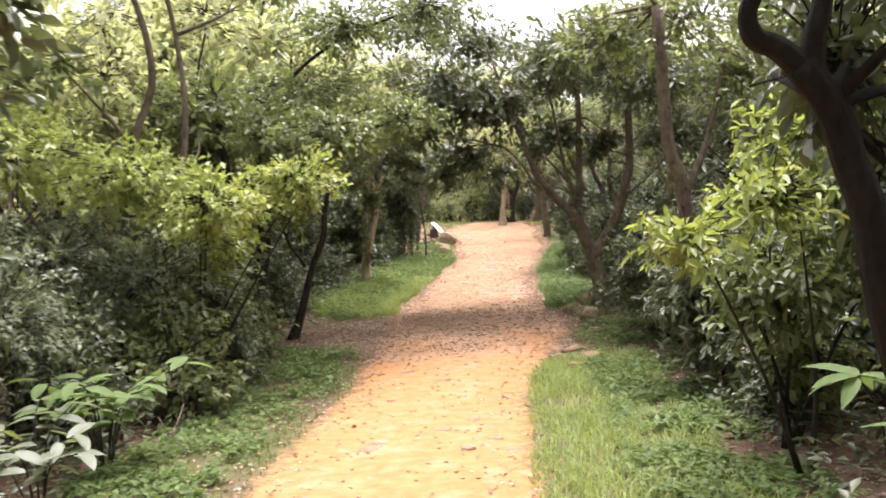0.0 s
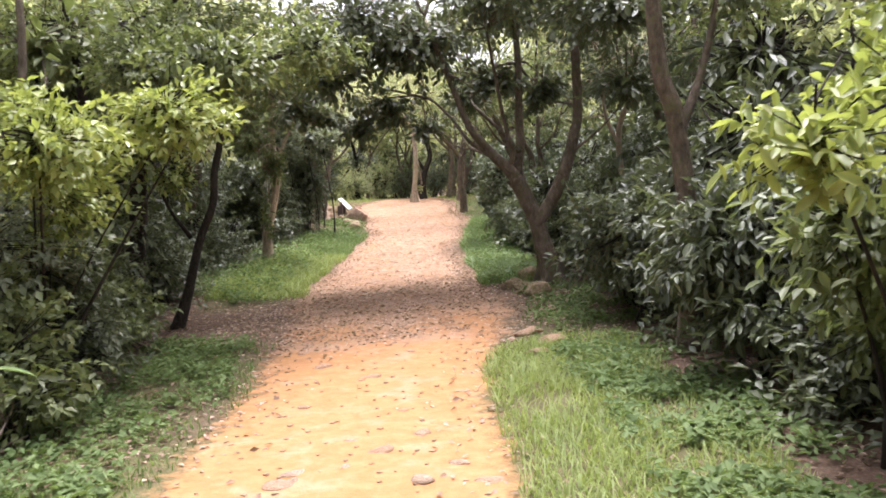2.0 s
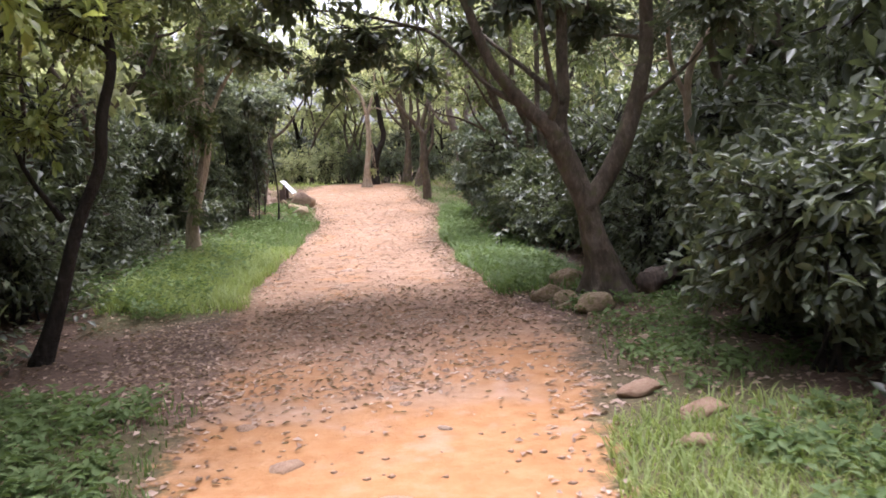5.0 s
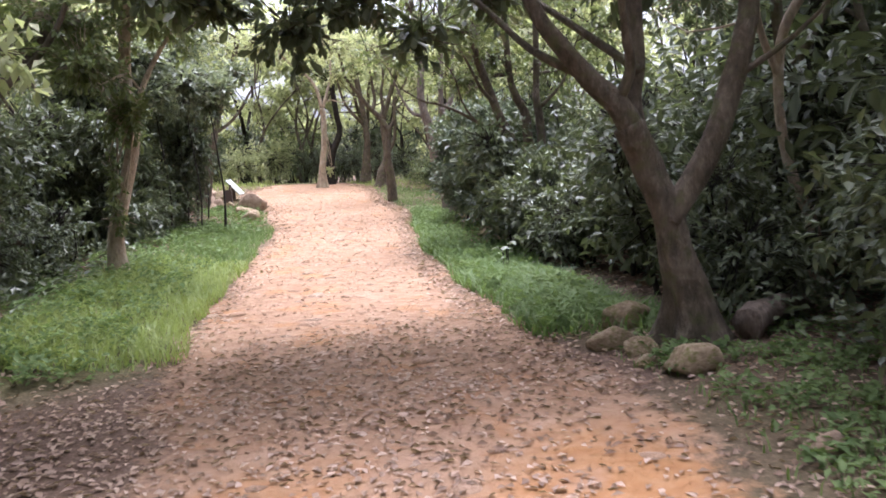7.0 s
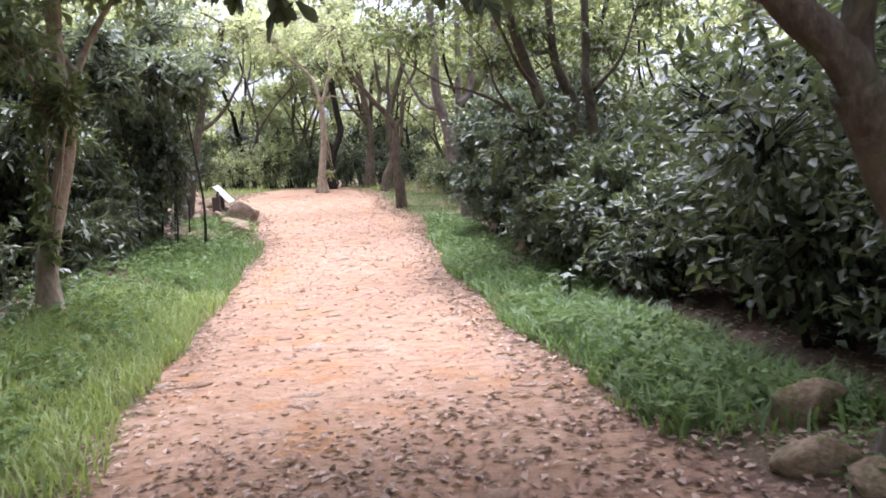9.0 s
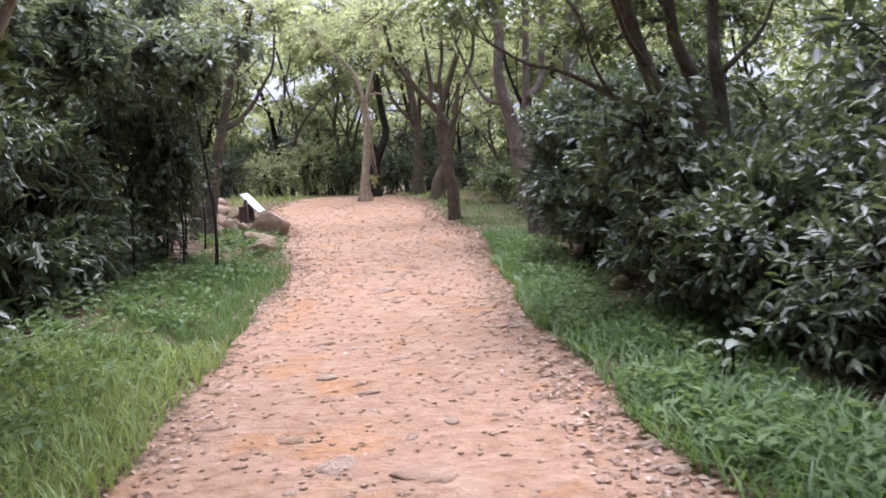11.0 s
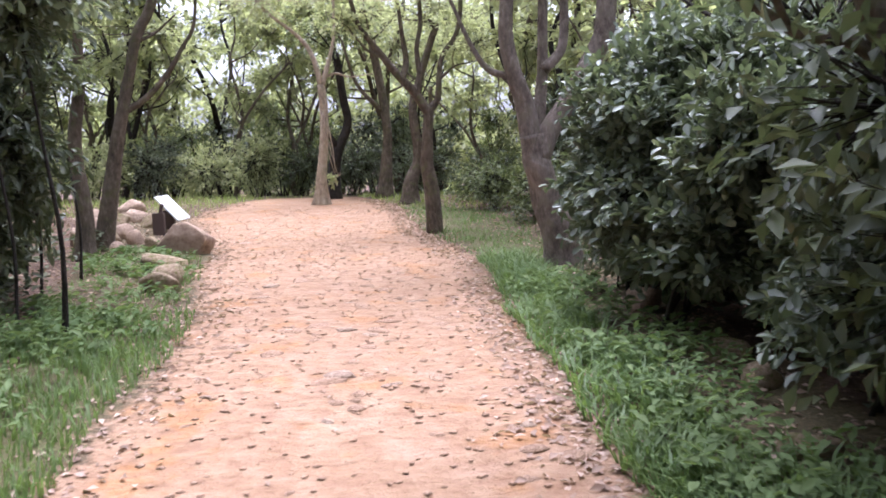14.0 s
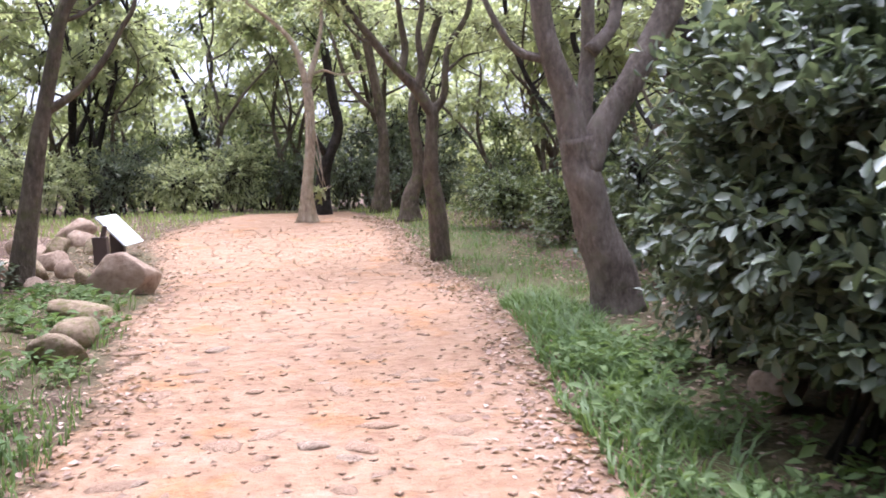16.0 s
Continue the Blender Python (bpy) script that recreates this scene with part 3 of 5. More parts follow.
# The trunk's shade is painted in through its near-black bark.
build_plant("tree", 1.95, 3.0, "forked tree in near-black silhouette leaning beside the trail", "tree",
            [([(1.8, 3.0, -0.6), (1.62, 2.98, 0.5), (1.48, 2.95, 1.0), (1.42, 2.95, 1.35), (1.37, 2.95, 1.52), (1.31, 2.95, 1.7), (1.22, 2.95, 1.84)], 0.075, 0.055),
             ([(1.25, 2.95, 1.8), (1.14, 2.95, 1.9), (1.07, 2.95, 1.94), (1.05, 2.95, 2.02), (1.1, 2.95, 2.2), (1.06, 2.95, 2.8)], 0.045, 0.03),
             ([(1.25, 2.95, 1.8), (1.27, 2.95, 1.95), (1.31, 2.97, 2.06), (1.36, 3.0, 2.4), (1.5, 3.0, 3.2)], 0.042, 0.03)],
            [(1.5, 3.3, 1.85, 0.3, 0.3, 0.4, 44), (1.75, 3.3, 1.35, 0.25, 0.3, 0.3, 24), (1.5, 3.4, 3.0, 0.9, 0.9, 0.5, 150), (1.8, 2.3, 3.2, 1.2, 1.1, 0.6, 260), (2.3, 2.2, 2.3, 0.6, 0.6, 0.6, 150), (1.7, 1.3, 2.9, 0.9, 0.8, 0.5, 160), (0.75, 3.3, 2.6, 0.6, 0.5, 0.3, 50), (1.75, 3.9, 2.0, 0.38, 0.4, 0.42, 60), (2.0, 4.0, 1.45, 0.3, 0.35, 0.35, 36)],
            LEAF_DARK, BARK_SILHOUETTE, 0.1, 0.05, 7, LEAF6, 0.4)
build_plant("tree", -2.5, 1.7, "dark tree hanging leafy boughs beside the trail start", "tree",
            [([(-2.5, 1.7, 0.0), (-2.45, 1.75, 1.0), (-2.3, 1.9, 2.0), (-2.1, 2.1, 3.4)], 0.09, 0.06), ([(-2.35, 1.85, 1.7), (-2.0, 2.4, 2.15), (-1.65, 3.0, 2.4)], 0.035, 0.012), ([(-2.2, 2.0, 2.6), (-1.6, 1.6, 3.2), (-1.0, 1.2, 3.6)], 0.04, 0.015)],
            [(-1.7, 3.3, 2.28, 0.42, 0.4, 0.26, 36), (-2.1, 3.6, 1.9, 0.4, 0.4, 0.3, 34), (-2.2, 2.4, 3.0, 1.1, 1.1, 0.6, 150), (-1.0, 1.2, 3.6, 1.2, 1.2, 0.6, 150), (-2.8, 1.2, 3.8, 1.3, 1.3, 0.7, 150)],
            LEAF_DARK, BARK_DARK, 0.12, 0.055, 8, LEAF6, 0.35)
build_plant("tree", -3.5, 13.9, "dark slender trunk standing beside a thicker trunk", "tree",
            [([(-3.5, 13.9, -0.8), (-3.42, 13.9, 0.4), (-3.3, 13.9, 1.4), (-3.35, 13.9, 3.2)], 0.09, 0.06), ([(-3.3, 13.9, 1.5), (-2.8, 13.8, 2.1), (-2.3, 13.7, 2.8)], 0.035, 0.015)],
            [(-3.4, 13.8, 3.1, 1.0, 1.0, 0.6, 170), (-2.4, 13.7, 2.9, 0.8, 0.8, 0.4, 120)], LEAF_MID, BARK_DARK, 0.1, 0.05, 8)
build_plant("tree", 3.95, 22.5, "three-stemmed brown tree behind thick evergreen shrubs", "tree",
            [([(3.98, 22.5, -0.7), (3.97, 22.5, 0.3), (3.92, 22.5, 0.68), (3.84, 22.5, 0.99), (3.72, 22.5, 1.24), (3.62, 22.5, 1.5), (3.5, 22.5, 1.8), (3.3, 22.4, 2.3), (3.1, 22.3, 3.1)], 0.11, 0.05),
             ([(4.1, 22.55, -0.5), (4.2, 22.6, 0.6), (4.17, 22.6, 0.97), (4.14, 22.6, 1.33), (4.0, 22.6, 1.62), (3.9, 22.6, 1.95), (3.85, 22.6, 3.0)], 0.09, 0.05),
             ([(4.2, 22.5, -0.5), (4.38, 22.6, 0.7), (4.38, 22.6, 1.2), (4.33, 22.6, 1.56), (4.38, 22.7, 1.95), (4.4, 22.7, 3.2)], 0.08, 0.05),
             ([(3.82, 22.5, 1.04), (3.6, 22.55, 1.2), (3.38, 22.6, 1.24), (3.08, 22.6, 1.4), (2.77, 22.6, 1.53), (2.49, 22.6, 1.6), (2.2, 22.7, 1.8)], 0.042, 0.012),
             ([(3.3, 22.6, 1.28), (3.1, 22.5, 1.55), (2.95, 22.4, 1.95), (2.7, 22.3, 2.2)], 0.022, 0.008),
             ([(3.62, 22.5, 1.5), (3.3, 22.2, 1.75), (3.0, 21.9, 2.15), (2.7, 21.8, 2.6)], 0.035, 0.012),
             ([(4.35, 22.6, 1.4), (4.7, 22.4, 1.8), (4.9, 22.3, 2.4)], 0.035, 0.012)],
            [(3.2, 22.4, 3.1, 1.4, 1.2, 0.6, 170), (4.6, 22.6, 3.3, 1.3, 1.3, 0.6, 170), (2.2, 22.7, 2.2, 0.8, 0.8, 0.4, 80), (5.2, 22.2, 2.5, 0.7, 0.8, 0.5, 90), (3.7, 22.8, 2.2, 0.9, 0.8, 0.45, 120), (4.9, 23.3, 2.1, 0.9, 0.9, 0.6, 150), (2.9, 21.9, 2.5, 0.8, 0.7, 0.4, 110), (3.3, 23.2, 1.9, 0.7, 0.6, 0.35, 80)],
            LEAF_MID, BARK, 0.09, 0.045, 8, flare=0.3)
build_plant("tree", 4.42, 28.4, "thick grey-barked tree forking low into heavy limbs", "tree",
            [([(4.42, 28.4, -0.6), (4.32, 28.4, -0.09), (4.19, 28.4, 0.39), (4.12, 28.4, 0.72), (4.08, 28.4, 0.98)], 0.19, 0.16),
             ([(4.08, 28.4, 0.8), (4.04, 28.4, 1.15), (3.97, 28.4, 1.4), (3.88, 28.4, 1.68), (3.8, 28.4, 2.1), (3.85, 28.4, 2.8), (3.75, 28.4, 3.8)], 0.115, 0.075),
             ([(4.12, 28.4, 0.7), (4.35, 28.4, 1.13), (4.64, 28.4, 1.52), (4.88, 28.4, 1.9), (5.0, 28.4, 2.3), (5.1, 28.4, 3.6)], 0.13, 0.1),
             ([(4.16, 28.5, 0.85), (4.26, 28.6, 1.4), (4.33, 28.65, 2.1), (4.4, 28.7, 3.6)], 0.075, 0.055),
             ([(4.3, 28.55, 1.7), (4.55, 28.6, 2.0), (4.62, 28.7, 2.6), (4.7, 28.8, 3.4)], 0.06, 0.04),
             ([(3.9, 28.4, 1.62), (3.65, 28.5, 1.7), (3.45, 28.5, 1.95), (3.2, 28.6, 2.6)], 0.05, 0.02)],
            [(3.8, 28.6, 3.8, 1.5, 1.4, 0.6, 190), (5.3, 28.6, 3.6, 1.4, 1.4, 0.7, 190), (3.2, 28.7, 3.0, 0.8, 0.8, 0.4, 70), (2.2, 28.5, 5.8, 1.6, 1.6, 0.8, 150), (3.6, 28.5, 5.0, 1.4, 1.4, 0.7, 120)], LEAF_MID, BARK_TAN, 0.09, 0.045, 8, LEAF4, 0.3, 0.2, 4, 16)
build_plant("tree", 3.87, 32.65, "slim brown tree with many upswept limbs at the trail fork", "tree",
            [([(3.88, 32.65, -0.5), (3.84, 32.65, 0.4), (3.8, 32.65, 0.8), (3.83, 32.65, 1.15), (3.86, 32.65, 1.57)], 0.115, 0.085),
             ([(3.86, 32.65, 1.5), (3.66, 32.65, 1.8), (3.41, 32.6, 2.06), (3.17, 32.6, 2.37), (2.94, 32.6, 2.66), (2.78, 32.6, 2.95), (2.6, 32.5, 3.8)], 0.08, 0.03),
             ([(3.45, 32.6, 2.0), (3.55, 32.7, 2.3), (3.52, 32.7, 2.6), (3.48, 32.7, 3.0), (3.4, 32.8, 3.8)], 0.055, 0.025),
             ([(3.68, 32.65, 1.8), (3.76, 32.7, 2.1), (3.74, 32.75, 2.5), (3.83, 32.8, 2.95), (3.8, 32.8, 3.8)], 0.055, 0.03),
             ([(3.86, 32.65, 1.5), (4.02, 32.65, 1.72), (4.06, 32.65, 2.05), (4.13, 32.7, 2.36), (4.41, 32.7, 2.8), (4.5, 32.7, 3.6)], 0.06, 0.03),
             ([(3.17, 32.6, 2.36), (2.95, 32.6, 2.45), (2.7, 32.6, 2.75)], 0.03, 0.012),
             ([(4.05, 32.65, 2.0), (4.3, 32.6, 2.2), (4.55, 32.6, 2.25)], 0.025, 0.01)],
            [(2.7, 32.5, 3.6, 1.2, 1.2, 0.6, 190), (4.1, 32.7, 3.7, 1.3, 1.3, 0.6, 190), (4.7, 32.6, 2.5, 0.6, 0.6, 0.3, 50), (2.6, 32.5, 2.85, 0.4, 0.4, 0.25, 30)], LEAF_FAR_HAZY, BARK, 0.09, 0.045, 8, flare=0.25)
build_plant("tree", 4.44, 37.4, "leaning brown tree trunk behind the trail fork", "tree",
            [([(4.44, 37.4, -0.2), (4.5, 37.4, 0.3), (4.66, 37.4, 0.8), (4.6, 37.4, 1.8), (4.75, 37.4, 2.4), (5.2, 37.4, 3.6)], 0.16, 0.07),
             ([(4.66, 37.4, 0.8), (4.95, 37.4, 1.4), (5.0, 37.4, 2.3)], 0.08, 0.04)], [(5.2, 37.4, 3.9, 1.6, 1.6, 0.8, 220)], LEAF_FAR_HAZY, BARK, 0.1, 0.05, 8)
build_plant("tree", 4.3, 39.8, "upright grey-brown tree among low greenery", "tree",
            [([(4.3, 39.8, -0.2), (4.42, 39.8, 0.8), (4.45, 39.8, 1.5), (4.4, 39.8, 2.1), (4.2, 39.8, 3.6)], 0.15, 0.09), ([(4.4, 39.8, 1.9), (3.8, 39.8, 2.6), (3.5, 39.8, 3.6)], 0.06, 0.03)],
            [(4.0, 39.8, 4.2, 1.6, 1.6, 0.9, 220)], LEAF_FAR_HAZY, BARK_GREY, 0.1, 0.05, 8)
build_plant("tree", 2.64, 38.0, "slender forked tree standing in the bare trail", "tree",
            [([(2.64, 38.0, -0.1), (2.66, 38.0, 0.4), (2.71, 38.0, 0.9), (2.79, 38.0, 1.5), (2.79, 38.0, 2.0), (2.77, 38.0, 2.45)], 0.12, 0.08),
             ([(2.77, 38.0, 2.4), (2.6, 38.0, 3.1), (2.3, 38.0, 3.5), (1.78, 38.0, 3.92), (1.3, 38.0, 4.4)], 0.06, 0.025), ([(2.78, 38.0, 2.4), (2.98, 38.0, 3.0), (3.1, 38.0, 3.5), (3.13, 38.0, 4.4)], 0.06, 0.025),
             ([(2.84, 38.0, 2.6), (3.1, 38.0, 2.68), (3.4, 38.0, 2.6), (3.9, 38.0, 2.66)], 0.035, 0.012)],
            [(1.6, 38.0, 4.2, 1.2, 1.2, 0.6, 150), (3.0, 38.0, 4.6, 1.3, 1.3, 0.7, 180), (2.9, 37.85, 0.42, 0.16, 0.14, 0.2, 12)], LEAF_FAR_HAZY, BARK_PALE, 0.1, 0.05, 8, flare=0.9, roots=4)
build_plant("tree", 3.15, 40.4, "dark crooked tree with twisted limbs", "tree",
            [([(3.15, 40.4, -0.1), (3.25, 40.4, 0.85), (3.6, 40.4, 1.65), (3.54, 40.4, 2.3), (3.4, 40.4, 3.4)], 0.16, 0.08), ([(3.3, 40.4, 1.2), (3.0, 40.4, 1.9), (3.1, 40.4, 3.0)], 0.07, 0.03)],
            [(3.3, 40.6, 3.9, 1.5, 1.5, 0.8, 200)], LEAF_MID, BARK_DARK, 0.1, 0.05, 8)
build_plant("tree", -0.95, 31.6, "grey slanting tree with one long side limb by the boulders", "tree",
            [([(-0.96, 31.6, -0.35), (-0.84, 31.6, 0.38), (-0.7, 31.6, 1.1), (-0.57, 31.6, 1.6), (-0.44, 31.6, 2.14), (-0.32, 31.6, 2.56), (-0.1, 31.6, 3.0), (0.1, 31.6, 3.8)], 0.115, 0.06),
             ([(-0.58, 31.6, 1.56), (-0.27, 31.6, 1.75), (0.04, 31.6, 2.08), (0.26, 31.6, 2.43), (0.43, 31.6, 2.75), (0.5, 31.6, 3.5)], 0.05, 0.02),
             ([(-0.35, 31.6, 2.5), (-0.1, 31.7, 2.62), (0.2, 31.8, 2.9)], 0.03, 0.012)],
            [(-0.4, 31.8, 3.7, 1.3, 1.3, 0.6, 190), (0.5, 31.6, 3.6, 0.9, 0.9, 0.5, 120), (-1.3, 31.9, 2.9, 0.8, 0.8, 0.5, 90)], LEAF_FAR_HAZY, BARK_GREY, 0.09, 0.045, 8, flare=0.3)
build_plant("tree", -1.05, 30.6, "short-trunked grey tree with a broken mossy foot", "tree",
            [([(-1.05, 30.6, -0.4), (-1.02, 30.6, 0.3), (-1.05, 30.6, 1.2), (-0.95, 30.6, 1.9), (-0.9, 30.6, 3.0)], 0.11, 0.06)],
            [(-1.1, 30.4, 2.9, 0.9, 0.9, 0.6, 150), (-0.9, 30.2, 1.9, 0.4, 0.4, 0.3, 30)], LEAF_MID, BARK_GREY, 0.09, 0.045, 8)
build_plant("tree", 4.5, 16.2, "twisted dark tree with a pale scarred stem in the undergrowth", "tree",
            [([(4.5, 16.2, -0.7), (4.55, 16.2, -0.1), (4.3, 16.2, 0.5), (4.2, 16.2, 1.1), (4.25, 16.2, 1.7), (4.6, 16.2, 2.2)], 0.06, 0.04),
             ([(4.2, 16.2, 1.3), (4.0, 16.2, 1.8), (4.0, 16.2, 2.6)], 0.04, 0.02)], [(4.5, 15.8, 2.5, 1.0, 1.0, 0.7, 230), (4.6, 18.2, 2.4, 1.2, 1.2, 0.45, 220), (5.3, 16.6, 2.9, 1.0, 1.0, 0.7, 180), (4.0, 17.0, 3.1, 0.9, 0.9, 0.5, 140)], LEAF_DARK, BARK_PALE, 0.09, 0.045, 8)


# ---- shrubs beside the trail ----
def shrub(x, y, blobs, mat, label, length=0.09, width=0.045, per=9, shape=LEAF4, droop=0.25, stems=5, bark=BARK_DARK, fill=0.4, group=""):
    rnd = random.Random(seed())
    rows = []
    g = gz(x, y)
    for k in range(stems):
        b = blobs[k % len(blobs)]
        sx, sy = x + rnd.uniform(-0.16, 0.16), y + rnd.uniform(-0.16, 0.16)
        ex, ey, ez = b[0] + rnd.uniform(-0.5, 0.5) * b[3], b[1] + rnd.uniform(-0.5, 0.5) * b[4], b[2] + rnd.uniform(-0.1, 0.5) * b[5]
        rows.append(([(sx, sy, g - 0.05), (sx * 0.65 + ex * 0.35 + rnd.uniform(-0.08, 0.08), sy * 0.65 + ey * 0.35, g * 0.6 + ez * 0.4), (ex, ey, ez)], rnd.uniform(0.014, 0.028), 0.006))
    return build_plant("shrub", x, y, label, "shrub", rows, blobs, mat, bark, length, width, per, shape, droop, 0.2, 0, 6, group, fill, 0.05, "stem")


EVERGREEN = "dense evergreen shrub with dark glossy oval leaves"
shrub(3.75, 24.7, [(4.08, 25.0, 0.68, 0.98, 1.05, 1.06, 2100), (3.92, 24.2, 0.42, 0.6, 0.7, 0.42, 560), (3.8, 24.15, 0.1, 0.55, 0.7, 0.38, 460), (3.75, 23.6, 0.75, 0.5, 0.6, 0.5, 460), (4.25, 23.9, 0.02, 0.6, 0.6, 0.4, 380), (4.5, 24.6, 1.0, 0.95, 1.0, 0.85, 700)], LEAF_EVER, EVERGREEN + " hiding a rock", 0.088, 0.044, 11, OVAL, 0.04, 6, fill=0.27)
shrub(3.9, 22.6, [(4.0, 22.5, 0.1, 0.75, 0.9, 0.65, 620), (4.3, 23.0, 0.3, 0.8, 0.8, 0.6, 260)], LEAF_EVER, EVERGREEN, 0.092, 0.045, 11, OVAL, 0.05, 6, fill=0.3)
# Next two evergreens use darker leaves than LEAF_EVER, painting in the thicket's shade.
shrub(3.55, 20.6, [(3.55, 20.6, 0.0, 0.7, 0.9, 0.6, 650), (4.2, 20.9, 0.4, 0.8, 0.9, 0.6, 300)], LEAF_DARK, EVERGREEN + " over the grass verge", 0.09, 0.044, 11, OVAL, 0.05, 6, fill=0.3)
shrub(4.0, 18.6, [(4.0, 18.6, 0.1, 0.8, 0.9, 0.65, 600), (4.8, 18.2, 0.6, 0.9, 0.9, 0.7, 260)], LEAF_DARK, EVERGREEN, 0.1, 0.05, 9, OVAL, 0.08, 6, fill=0.3)
shrub(2.95, 9.0, [(2.8, 8.9, 0.35, 0.85, 0.8, 0.6, 700), (3.4, 9.4, 0.6, 0.8, 0.8, 0.7, 300), (2.7, 8.5, -0.15, 0.5, 0.5, 0.3, 120)], LEAF_DARK, "tall dark-leaved shrub with long drooping leaves", 0.105, 0.042, 9, LEAF6, 0.45, 6)
shrub(3.0, 11.8, [(3.0, 11.8, 0.2, 0.85, 0.9, 0.75, 650), (3.7, 12.2, 0.6, 0.8, 0.9, 0.7, 260)], LEAF_DARK, "dark shrub beside the leaning tree", 0.1, 0.05, 8, LEAF6, 0.3, 6)
shrub(3.9, 14.0, [(3.9, 13.8, 0.2, 0.8, 0.9, 0.85, 420), (4.7, 14.2, 0.8, 0.9, 0.9, 0.9, 300)], LEAF_DARK, "dark shrub in the shade behind a leaning tree", 0.1, 0.05, 8, LEAF4, 0.3, 6)
shrub(2.5, 5.9, [(2.2, 5.9, 1.3, 0.55, 0.6, 0.35, 90), (1.55, 5.6, 1.1, 0.4, 0.45, 0.25, 55), (2.6, 6.2, 1.75, 0.6, 0.6, 0.4, 90)], LEAF_BRIGHT, "young sapling with pale yellow-green leaves", 0.095, 0.042, 9, LEAF6, 0.15, 2, fill=0.7)
shrub(2.6, 6.8, [(2.5, 6.8, 0.6, 0.65, 0.7, 0.5, 260), (2.9, 7.2, 0.0, 0.5, 0.6, 0.45, 120), (3.2, 6.6, 1.1, 0.7, 0.8, 0.6, 200)], LEAF_MID, "mixed green shrub overhanging a grass verge", 0.1, 0.05, 8, LEAF6, 0.3, 6)
shrub(3.4, 5.2, [(3.2, 5.2, 0.6, 0.7, 0.8, 0.8, 220), (3.4, 4.8, 1.6, 0.8, 0.8, 0.7, 180)], LEAF_MID, "shaded shrub behind a silhouetted tree", 0.1, 0.05, 8, LEAF4, 0.3, 5)

GREYLEAF = "wide shrub with small dull grey-green leaves"
shrub(-3.5, 10.2, [(-3.4, 10.2, 0.7, 1.0, 1.0, 0.7, 420), (-4.3, 9.8, 1.0, 1.0, 1.0, 0.8, 320)], LEAF_GREY, GREYLEAF, 0.075, 0.034, 10, LEAF4, 0.15, 7)
shrub(-4.0, 7.6, [(-3.9, 7.6, 0.6, 0.8, 0.9, 0.7, 320), (-4.6, 8.2, 1.2, 0.9, 0.9, 0.7, 260)], LEAF_GREY, GREYLEAF + " on twisting stems", 0.075, 0.034, 10, LEAF4, 0.15, 7)
shrub(-3.1, 10.6, [(-2.5, 9.7, 1.5, 0.7, 0.8, 0.5, 260), (-1.7, 10.5, 1.75, 0.65, 0.65, 0.4, 190), (-3.4, 9.7, 1.9, 0.9, 0.9, 0.5, 260), (-2.8, 10.8, 1.1, 0.7, 0.7, 0.5, 150)], LEAF_BRIGHT, "tall shrub topped with yellow-green new leaves", 0.095, 0.045, 8, LEAF4, 0.2, 6)
shrub(-4.6, 9.4, [(-4.4, 9.2, 2.2, 0.9, 0.9, 0.55, 220), (-5.2, 9.6, 2.7, 1.0, 1.0, 0.7, 200)], LEAF_BRIGHT, "tall shrub with sunlit yellow-green leaves", 0.1, 0.045, 8, LEAF4, 0.2, 6)
shrub(-3.0, 13.0, [(-3.0, 12.9, 0.2, 0.7, 0.7, 0.6, 260), (-3.7, 13.2, 0.7, 0.7, 0.7, 0.6, 200)], LEAF_DARK, "dark shrub under overhanging crowns", 0.085, 0.04, 9, LEAF4, 0.3, 6)
shrub(-3.2, 17.4, [(-3.3, 17.5, 0.1, 0.75, 0.9, 0.7, 260), (-3.9, 17.8, 1.0, 0.9, 0.9, 0.8, 260)], LEAF_DARK, "dark shrub behind the bright grass bank", 0.085, 0.04, 9, LEAF4, 0.3, 6)
shrub(-3.1, 20.4, [(-3.2, 20.5, -0.1, 0.6, 0.9, 0.5, 200), (-3.8, 20.8, 0.8, 0.9, 1.0, 0.8, 260)], LEAF_DARK, "dark shrub behind the bright grass bank", 0.085, 0.04, 9, LEAF4, 0.3, 6)
shrub(-2.6, 25.0, [(-2.1, 25.0, 0.7, 0.75, 0.9, 0.9, 420), (-2.6, 24.6, 1.9, 1.0, 1.1, 0.9, 380), (-3.0, 24.2, 0.2, 0.6, 0.7, 0.6, 200), (-1.85, 24.5, 0.15, 0.6, 0.8, 0.6, 380), (-2.2, 23.4, 0.1, 0.6, 0.7, 0.6, 340), (-2.3, 23.3, 1.2, 0.7, 0.8, 0.7, 320)], LEAF_DARK, "tall dark shrub with long hanging leaves", 0.13, 0.045, 9, LEAF6, 0.35, 8)
shrub(-1.9, 27.4, [(-1.5, 27.2, 1.9, 0.7, 0.9, 0.65, 300), (-2.2, 27.6, 1.3, 0.8, 0.9, 0.8, 320), (-1.15, 27.3, 1.0, 0.6, 0.85, 0.95, 420), (-1.65, 27.3, 0.1, 0.65, 0.9, 0.55, 300), (-1.75, 28.3, 0.2, 0.6, 0.6, 0.5, 160)], LEAF_DARK, "tall shrub arching over the trail edge", 0.12, 0.048, 9, LEAF6, 0.35, 8)
